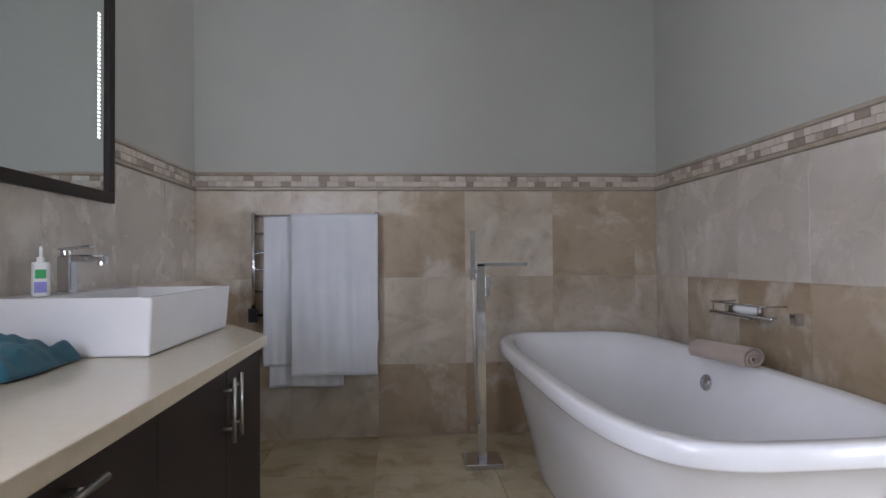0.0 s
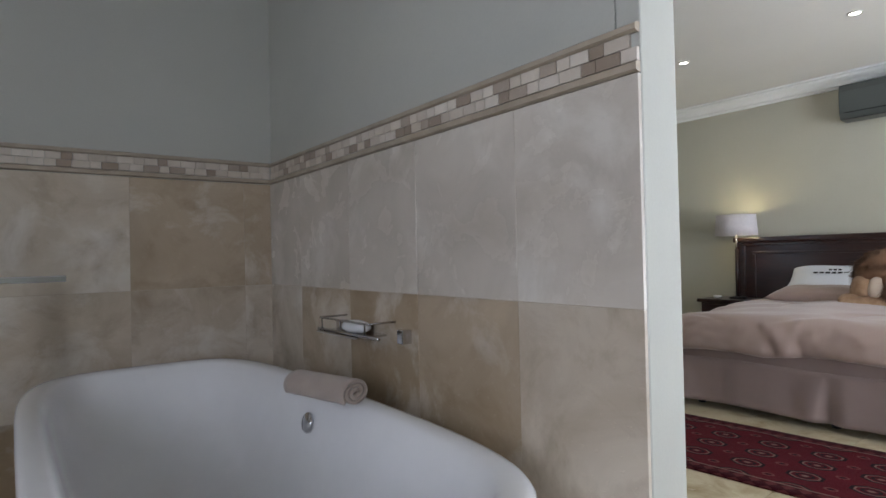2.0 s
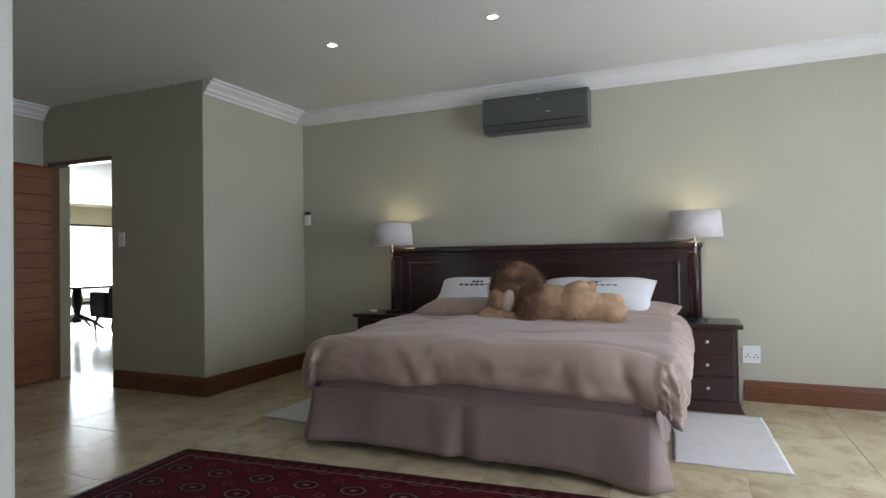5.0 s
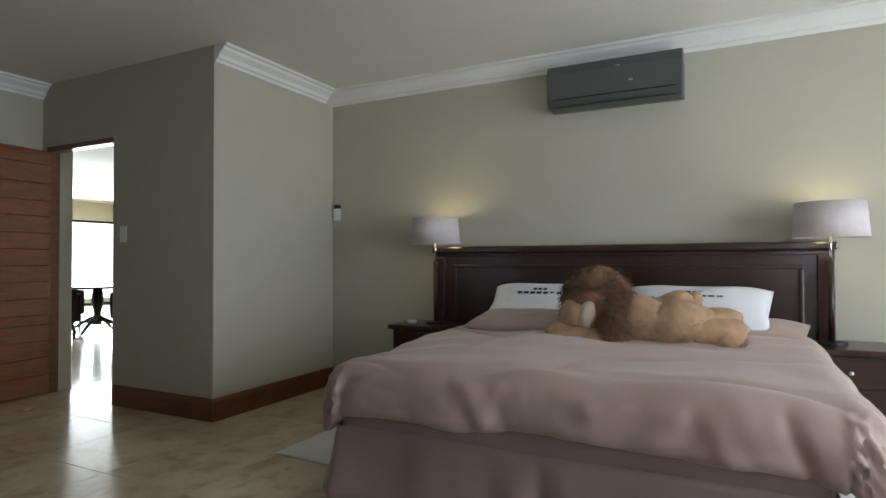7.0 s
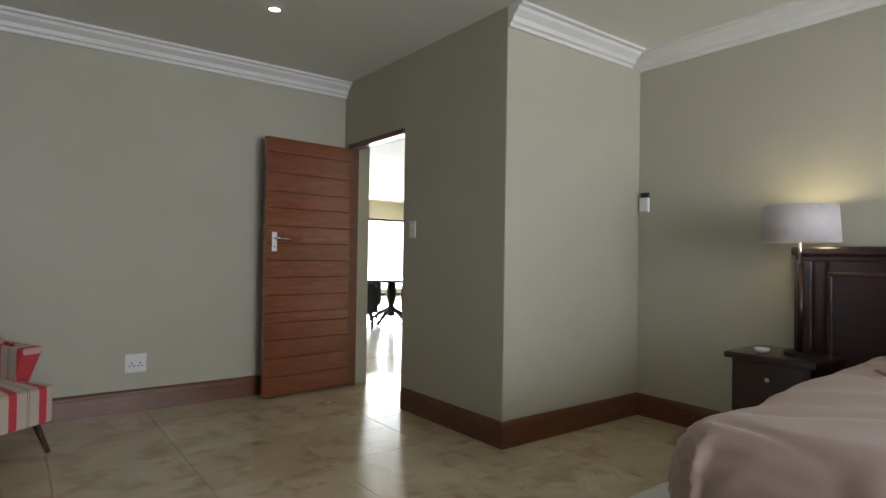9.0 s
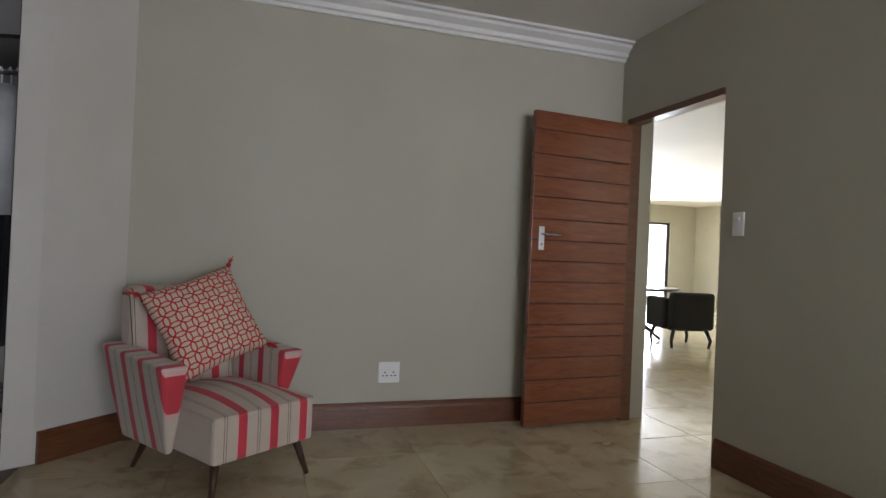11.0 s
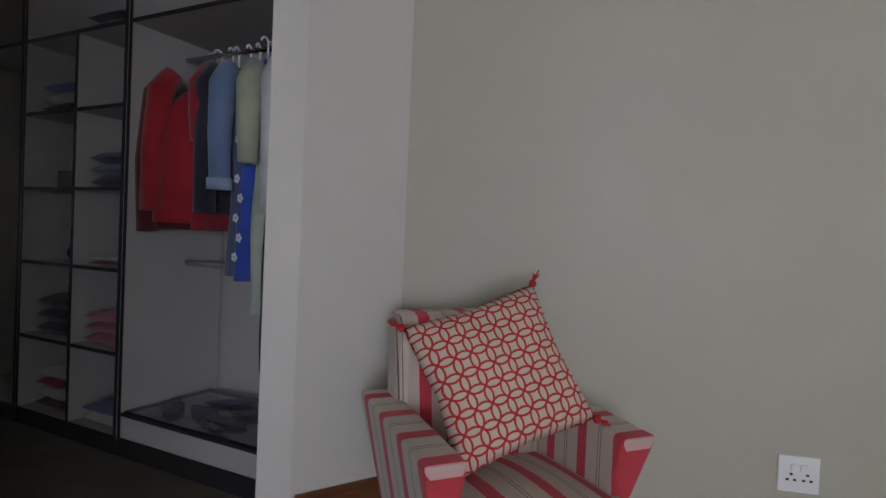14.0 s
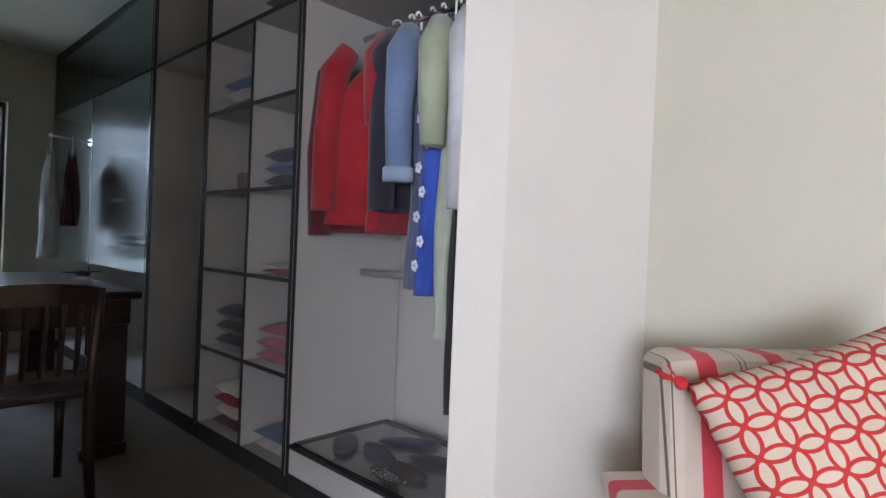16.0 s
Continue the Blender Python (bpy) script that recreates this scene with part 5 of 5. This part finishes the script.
folded(RX, 0.103, 0.28, (CREAM, DENIM), "pale folded garments in the bottom cubbyhole", h=0.03)
folded(-2.27, 1.671, 0.22, (CREAM,), "folded white garment on a glass-fronted shelf", y=7.65)
folded(-2.27, 0.961, 0.22, (NAVY, BLACK), "dark folded garments on a glass-fronted shelf", y=7.65)
folded(RX - 0.05, Z1 + 0.01, 0.28, (BLACK, BLACK), "dark garments on the upper shelf", h=0.03)
box_b = thing("storage_box", "small brown cardboard box in a cubbyhole", "box", m=pose(LX, 7.50, 1.3005))
part("carton", box(-0.10, 0.10, -0.08, 0.08, 0, 0.10), surface("cardboard", (0.18, 0.13, 0.09), None, 8, 0.8, 100, 0.001), box_b, bevel=0.004)
bot = thing("lotion_bottle", "small pale bottle with a dark cap behind the box", "bottle", m=pose(LX - 0.03, 7.62, 1.3005))
part("bottle", lathe([(0.022, 0), (0.024, 0.13), (0.012, 0.15)], sides=16), M["melamine"], bot, smooth=True)
part("cap", lathe([(0.013, 0.15), (0.013, 0.175)], sides=14), M["black"], bot)
per = thing("perfume_bottle", "round violet perfume bottle on a shelf", "bottle", m=pose(LX + 0.02, 7.46, 0.9065))
part("flask", blob((0, 0, 0.048), (0.048, 0.04, 0.048)), plain("violet_glass", (0.03, 0.015, 0.16), 0.08), per, smooth=True)
part("stopper", lathe([(0.012, 0.09), (0.014, 0.12), (0.004, 0.125)], sides=14), M["chrome"], per)


def garment(x, length, width, c, label, sleeves=True, y=7.60, depth=0.05, hem=0.0, sleeve=0.55, z=1.985, turn=-20):
    """A garment on a hanger, hanging across the bay: shoulders along y."""
    t = thing("hanging_garment", label, "clothes", "clothes on the hanging rail", m=pose(x, y, z, 0, 0, turn))
    hook = [(0, 0.02, -0.10), (0, 0.02, -0.05), (0, 0.02, 0.0)] + [(0, 0.02 - 0.02 * (1 - math.cos(a)) , 0.002 + 0.022 * math.sin(a)) for a in (0.8, 1.6, 2.4, 3.1)]
    part("hanger", tube(hook, 0.005, sides=8), M["plastic"], t, "white plastic hanger hook", smooth=True)

    def body(u, v):
        a = 2 * math.pi * u
        drop = v * length
        k = min(1.0, 0.30 + 2.6 * v) if v < 0.27 else 1.0 + 0.10 * (v - 0.27)
        yy = math.cos(a) * width / 2 * k
        xx = math.sin(a) * depth * (0.4 + min(1, v * 3) * 0.6)
        w = 0.014 * noise.noise(Vector((a * 1.6, v * 2.5, x * 9))) + 0.01 * noise.noise(Vector((a * 4, v * 1.5, x * 5)))
        return Vector((xx + w * 2 * v, yy + w, -0.075 - drop - 0.06 * abs(math.cos(a)) * (1 - v)))
    ob = part("body", grid(40, 24, body), cloth_material(c), t, smooth=True)
    ob.modifiers.new("thickness", "SOLIDIFY").thickness = 0.004
    if sleeves:
        for s in (-1, 1):
            L_ = sleeve
            pts = [(0, s * width * 0.38, -0.13), (0.0, s * width * 0.50, -0.22), (0.012, s * width * 0.56, -0.13 - L_ * 0.55), (0.015, s * width * 0.55, -0.13 - L_)]
            sl = tube(pts, [0.045, 0.058, 0.052, 0.047], None, 14)
            for v in sl.verts:
                v.co.x += 0.01 * noise.noise(v.co * 9)
                v.co.y += 0.012 * noise.noise(v.co * 11 + Vector((3, 0, 0)))
            part("sleeve", sl, cloth_material(c), t, smooth=True)
            if hem:
                part("cuff", tube([Vector(pts[-1]) + Vector((0, 0, 0.05)), pts[-1]], 0.056, None, 14), cloth_material((0.30, 0.40, 0.52)), t, "turned-up cuff", smooth=True)
    return t


garment(0.60, 0.80, 0.50, (0.12, 0.010, 0.014), "dark red jacket on a white hanger", sleeve=0.76, turn=-30, y=7.64)
garment(0.69, 0.77, 0.50, (0.40, 0.012, 0.022), "bright red jacket on a white hanger", sleeve=0.66, turn=-32, y=7.60)
garment(0.78, 0.80, 0.42, (0.34, 0.012, 0.025), "long red garment on a white hanger", sleeve=0.34, turn=14)
garment(0.82, 0.72, 0.42, (0.018, 0.018, 0.035), "navy jacket on a white hanger", sleeve=0.66, turn=14)
garment(0.90, 0.60, 0.42, (0.15, 0.22, 0.36), "blue denim shirt with rolled cuffs on a hanger", sleeve=0.56, hem=0.05, turn=16)
garment(0.96, 1.00, 0.34, (0.09, 0.11, 0.20), "grey-blue garment on a hanger", False, turn=18)
garment(1.04, 0.50, 0.40, (0.40, 0.44, 0.30), "pale green shirt on a hanger", sleeve=0.44, turn=20)
garment(1.09, 1.16, 0.30, (0.42, 0.46, 0.36), "long pale green garment on a hanger", False, turn=20)
garment(1.14, 1.42, 0.26, (0.018, 0.018, 0.022), "long black trousers on a hanger", False, turn=20)
garment(1.18, 0.70, 0.42, (0.62, 0.62, 0.62), "white jersey on a hanger", sleeve=0.66, turn=22)
hw = garment(1.06, 1.02, 0.20, (0.03, 0.08, 0.42), "blue garment printed with pale flowers", False, y=7.54, turn=-8)
for i in range(7):
    bm = bmesh.new()
    c = Vector((-0.014 + 0.028 * (i % 2), -0.112, -0.46 - i * 0.088))
    for k in range(5):
        a = k * 1.2566
        blob(c + Vector((0.013 * math.cos(a), 0, 0.013 * math.sin(a))), (0.010, 0.004, 0.010), bm=bm, div=1)
    part("flower_print", bm, M["pillow"], hw, "pale printed flower")
for i, (x, y, c) in enumerate(((0.62, 7.47, (0.09, 0.08, 0.08)), (0.80, 7.50, (0.05, 0.055, 0.09)), (0.98, 7.46, (0.06, 0.045, 0.04)), (1.02, 7.62, (0.05, 0.05, 0.07)), (0.78, 7.68, (0.04, 0.045, 0.09)))):
    fl = part("flip_flop", blob((0, 0, 0.012), (0.13, 0.05, 0.012), (0, 0, 20 * (i - 2)), rough=0.12, seed=i), cloth_material(c), None, smooth=True)
    fl.matrix_world = pose(x, y, 0.228)
    tagged(fl, "dark slip-on sandal lying on the glass drawer top", "sandal", "sandals on the drawer")
jw = thing("necklace", "heap of clear glass beads on the drawer top", "necklace", m=pose(1.0, 7.37, 0.2275))
bm = bmesh.new()
for k in range(60):
    blob((rnd.gauss(0, 0.05), rnd.gauss(0, 0.018), 0.008 + rnd.random() * 0.012), (0.008, 0.008, 0.008), bm=bm, div=1)
part("beads", bm, M["chrome"], jw)

# the wardrobe run stands at an angle to the house walls
SWING = Matrix.Translation((0.861, 6.80, 0)) @ pose(0, 0, 0, 0, 0, -15.2) @ Matrix.Translation((-0.43, -CF, 0))
for ob in [o for o in scene.objects if o.parent is None and o.name.split(".")[0] in (
        "wardrobe_unit", "folded_clothes", "storage_box", "lotion_bottle", "perfume_bottle", "hanging_garment", "flip_flop", "necklace", "wall_wardrobe_back")]:
    ob.matrix_world = SWING @ ob.matrix_basis

# ---- desk, chair, coat ----
desk = thing("desk", "dark polished wooden desk with a thick moulded top", "desk", m=pose(-0.08, 6.74, 0, 0, 0, -15.2))
DXA, DXB, DYA, DYB, DZ = -1.45, 0.02, -0.78, 0.02, 0.79
part("desktop", box(DXA, DXB, DYA, DYB, DZ - 0.04, DZ), M["dark_wood"], desk, bevel=0.012)
part("apron", box(DXA + 0.04, DXB - 0.035, DYA + 0.04, DYB - 0.04, DZ - 0.16, DZ - 0.041), M["dark_wood"], desk, bevel=0.004)
for x in (DXA + 0.05, DXB - 0.06):
    part("side_panel", box(x, x + 0.025, DYB - 0.22, DYB - 0.05, 0.06, DZ - 0.161), M["dark_wood"], desk, bevel=0.004)
    part("side_panel", box(x, x + 0.025, DYA + 0.05, DYA + 0.12, 0.0, DZ - 0.161), M["dark_wood"], desk, bevel=0.004)
    part("foot", box(x - 0.01, x + 0.035, DYB - 0.24, DYB - 0.04, 0.0, 0.059), M["dark_wood"], desk, bevel=0.008)
ch = thing("desk_chair", "dark wooden chair with a slatted curved back", "chair", m=pose(0.06, 6.16, 0, 0, 0, 76))
# its back stands towards -y in its own frame
part("seat", box(-0.22, 0.22, -0.20, 0.22, 0.43, 0.465), M["dark_wood"], ch, bevel=0.012)
for x in (-0.20, 0.20):
    part("back_post", tube([(x, -0.27, 0.0), (x, -0.20, 0.25), (x, -0.20, 0.46), (x * 1.03, -0.27, 0.86)], [0.018, 0.022, 0.022, 0.018], sides=12), M["dark_wood"], ch, smooth=True)
    part("leg", tube([(x, 0.19, 0.0), (x, 0.19, 0.43)], [0.016, 0.022], sides=12), M["dark_wood"], ch, smooth=True)


def arc(z0, z1, y, bow, nm):
    def f(s):
        def g(u, v):
            x = (u - 0.5) * 0.43
            return Vector((x, y - bow * (1 - (2 * u - 1) ** 2) + s, z0 + v * (z1 - z0) + 0.02 * (1 - (2 * u - 1) ** 2)))
        return g
    bm_ = grid(14, 1, f(0.0))
    ob = part(nm, bm_, M["dark_wood"], ch)
    ob.modifiers.new("thickness", "SOLIDIFY").thickness = 0.022
    return ob


arc(0.78, 0.86, -0.262, 0.03, "top_rail")
arc(0.50, 0.54, -0.215, 0.03, "lower_rail")
for i in range(6):
    x = -0.14 + i * 0.056
    y = 0.03 * (1 - (x / 0.21) ** 2)
    part("slat", tube([(x, -0.222 - y, 0.535), (x, -0.258 - y, 0.80)], 0.011, sides=8), M["dark_wood"], ch)
orn = thing("desk_ornament", "small dark model standing on the desk", "ornament", m=pose(-0.62, 6.78, DZ + 0.0005))
part("stand", box(-0.05, 0.05, -0.03, 0.03, 0.0, 0.025), M["steel"], orn, bevel=0.004)
part("body", blob((0, 0, 0.05), (0.075, 0.022, 0.016)), M["black"], orn, smooth=True)
part("wing", box(-0.02, 0.03, -0.09, 0.09, 0.055, 0.062), M["black"], orn, bevel=0.002)
garment(-1.93, 0.80, 0.26, (0.55, 0.57, 0.60), "white gown hanging in the corner by the wardrobe", False, y=7.27, z=1.73, depth=0.05, turn=60)
garment(-1.88, 0.56, 0.22, (0.07, 0.012, 0.03), "dark maroon gown hanging in the corner by the wardrobe", False, y=7.39, z=1.73, depth=0.05, turn=60)

hk = thing("coat_hook", "steel coat hook fixed to the wardrobe front", "coat hook", m=pose(0, 0, 0))
part("arm", tube([(-1.92, 7.548, 1.735), (-1.90, 7.24, 1.735)], 0.008), M["steel"], hk, smooth=True)
part("rose", tube([(-1.92, 7.550, 1.735), (-1.919, 7.538, 1.735)], 0.03, sides=18), M["steel"], hk)

# ---- lounge furniture seen through the door ----
tab = thing("lounge_table", "dark round pedestal table in the lounge", "table", m=pose(8.15, 10.3, 0))
part("tabletop", lathe([(0.62, 0.70), (0.64, 0.72), (0.64, 0.735), (0.002, 0.74)], sides=40), M["dark_wood"], tab)
part("pedestal", lathe([(0.07, 0.12), (0.05, 0.3), (0.09, 0.5), (0.06, 0.70)], sides=20), M["dark_wood"], tab, smooth=True)
for k in range(4):
    a = k * math.pi / 2 + 0.5
    part("foot", tube([(0, 0, 0.25), (0.22 * math.cos(a), 0.22 * math.sin(a), 0.16), (0.42 * math.cos(a), 0.42 * math.sin(a), 0.02)], [0.04, 0.03, 0.02], sides=10), M["dark_wood"], tab, smooth=True)


def tub_chair(m):
    t = thing("lounge_chair", "dark leather lounge chair with curved legs", "chair", "lounge chairs round the table", m=m)
    part("seat", box(-0.28, 0.28, -0.28, 0.28, 0.22, 0.46), M["black_edge"], t, bevel=0.04)
    part("backrest", box(-0.30, 0.30, 0.22, 0.34, 0.24, 0.72), M["black_edge"], t, bevel=0.04)
    for s in (-1, 1):
        part("armrest", box(s * 0.30 - 0.05, s * 0.30 + 0.05, -0.26, 0.21, 0.24, 0.64), M["black_edge"], t, bevel=0.03)
        for y in (-0.22, 0.26):
            part("leg", tube([(s * 0.22, y, 0.24), (s * 0.27, y * 1.15, 0.1), (s * 0.25, y * 1.1, 0.0)], [0.03, 0.022, 0.016], sides=10), M["dark_wood"], t, smooth=True)
    return t


c1 = tub_chair(pose(7.40, 10.15, 0, 0, 0, 150))
copy_thing(c1, pose(8.35, 9.55, 0, 0, 0, 170))
copy_thing(c1, pose(8.0, 11.2, 0, 0, 0, 10))

# ---- floor tiles ----
floor_ob = bpy.data.objects["floor"]
def tile_mesh(name, w, h, t, e, material):
    """A thin slab with eased edges, centred, its face towards +z."""
    bm_ = bmesh.new()
    lo = [bm_.verts.new((x * w / 2, y * h / 2, -t)) for x, y in ((-1, -1), (1, -1), (1, 1), (-1, 1))]
    mid = [bm_.verts.new((x * w / 2, y * h / 2, -e)) for x, y in ((-1, -1), (1, -1), (1, 1), (-1, 1))]
    hi = [bm_.verts.new((x * (w / 2 - e), y * (h / 2 - e), 0)) for x, y in ((-1, -1), (1, -1), (1, 1), (-1, 1))]
    bm_.faces.new(hi)
    for a, b_ in ((lo, mid), (mid, hi)):
        for i in range(4):
            bm_.faces.new((a[i], a[(i + 1) % 4], b_[(i + 1) % 4], b_[i]))
    me = bpy.data.meshes.new(name)
    bmesh.ops.recalc_face_normals(bm_, faces=bm_.faces)
    bm_.to_mesh(me)
    bm_.free()
    me.materials.append(material)
    return me


def lay(name, me, parent, m):
    ob = new(name, me)
    ob.parent = parent
    ob.matrix_local = m
    return ob


STEP = 0.61
ft = tile_mesh("floor_tile", STEP - 0.0025, STEP - 0.0025, 0.005, 0.0008, M["floor_stone"])
rest = bmesh.new()
for i in range(-5, 24):
    for j in range(-3, 28):
        x, y = 0.17 + (i + 0.5) * STEP, 3.75 + (j - 6 + 0.5) * STEP
        if not (-2.2 < x < 14.2 and -1.1 < y < 16):
            continue
        if y < 7.2 and x < 6.9 and not (x < 1.9 and 4.1 < y) and not (x < -0.9 and y < 4.1):
            lay("floor_tile", ft, floor_ob, pose(x, y, 0))
        elif x > 4.6 and y > 4.6:
            box(x - STEP / 2 + 0.002, x + STEP / 2 - 0.002, y - STEP / 2 + 0.002, y + STEP / 2 - 0.002, -0.005, 0, rest)
part("floor_tiles", rest, M["floor_stone"], floor_ob)["kind"] = "stuff"
structure("floor_dressing", box(WEST, 1.93, 4.08, 8.6, -0.005, 0.002), M["carpet"], "dark brown floor of the dressing room", "floor")

# ---- wall tiles ----
TS = 0.515
back, right, left = bpy.data.objects["wall_bath_back"], bpy.data.objects["wall_bath_bedroom"], bpy.data.objects["wall_bath_left"]
MESHES = {}


def slab_of(w, h, material, nm="wall_tile"):
    key = (round(w, 3), round(h, 3), nm, material.name)
    if key not in MESHES:
        MESHES[key] = tile_mesh(nm, w, h, 0.011, 0.0007, material)
    return MESHES[key]


def tile_wall(parent, edges, place, upper="travertine"):
    """Three courses of large tiles between the given joints; place(s, z) gives the pose of a tile's centre."""
    for a, b_ in zip(edges, edges[1:]):
        for z0, z1 in ((0.002, 0.440), (0.440, 0.970), (0.970, 1.503)):
            lay("wall_tile", slab_of(b_ - a - 0.0018, z1 - z0 - 0.0022, M[upper if z0 > 0.9 else "travertine"]), parent, place((a + b_) / 2, (z0 + z1) / 2))


def mosaic(parent, s0, s1, place):
    for r, z in enumerate((1.547, 1.5795)):
        s = s0 + 0.001 + (0.02 if r == 1 else 0.0)
        while s < s1 - 0.02:
            w = min((0.058, 0.044, 0.070)[(r + int(s * 31)) % 3], s1 - s)
            lay("mosaic_tile", slab_of(w - 0.002, 0.0305, M["mosaic"], "mosaic_tile"), parent, place(s + w / 2, z))
            s += w


def on_back(s, z):
    return Matrix.Translation((s, BY - 0.011, z)) @ pose(0, 0, 0, 90, 0, 0)


def on_right(s, z):
    return Matrix.Translation((BX1 - 0.011, s, z)) @ pose(0, 0, 0, 90, 0, -90)


def on_left(s, z):
    return Matrix.Translation((BX0 + 0.011, s, z)) @ pose(0, 0, 0, 90, 0, 90)


for wall_, sheet in ((back, (BX0, BX1, BY - 0.0095, BY - 0.0005, 0, 1.50)), (right, (BX1 - 0.0095, BX1 - 0.0005, 1.486, BY - 0.01, 0, 1.50)), (left, (BX0 + 0.0005, BX0 + 0.0095, 0.5, BY - 0.01, 0, 1.50))):
    part("grout", box(*sheet), M["grout"], wall_, "pale grout between the tiles")
tile_wall(back, [BX0 + 0.012, -0.355, 0.168, 0.706, 1.261, 1.792, BX1 - 0.012], on_back)
# side walls: top course in the pale stone with window light coloured in
tile_wall(right, [1.483, 1.88, 2.37, 2.86, 3.35, BY - 0.012], on_right, "pale_lit_travertine")
tile_wall(left, [0.5, 0.71, 1.225, 1.74, 2.255, 2.77, 3.285, BY - 0.012], on_left, "pale_lit_travertine")
mosaic(back, BX0 + 0.012, BX1 - 0.012, on_back)
mosaic(right, 1.484, BY - 0.012, on_right)
mosaic(left, 1.2, BY - 0.012, on_left)
for z0, z1 in ((1.505, 1.530), (1.596, 1.618)):
    PEN = [(0, z0), (0.010, z0), (0.018, z0 + 0.005), (0.018, z1 - 0.005), (0.010, z1), (0, z1)]
    structure("trim_back", extrude_profile(PEN, (BX0, BY), (BX1, BY), (0, -1)), M["pencil"], "rounded stone moulding of the tile border", "trim")
    structure("trim_right", extrude_profile(PEN, (BX1, 1.484), (BX1, BY - 0.019), (-1, 0)), M["pencil"], "rounded stone moulding of the tile border", "trim")
    structure("trim_left", extrude_profile(PEN, (BX0, -0.85), (BX0, BY - 0.019), (1, 0)), M["pencil"], "rounded stone moulding of the tile border", "trim")
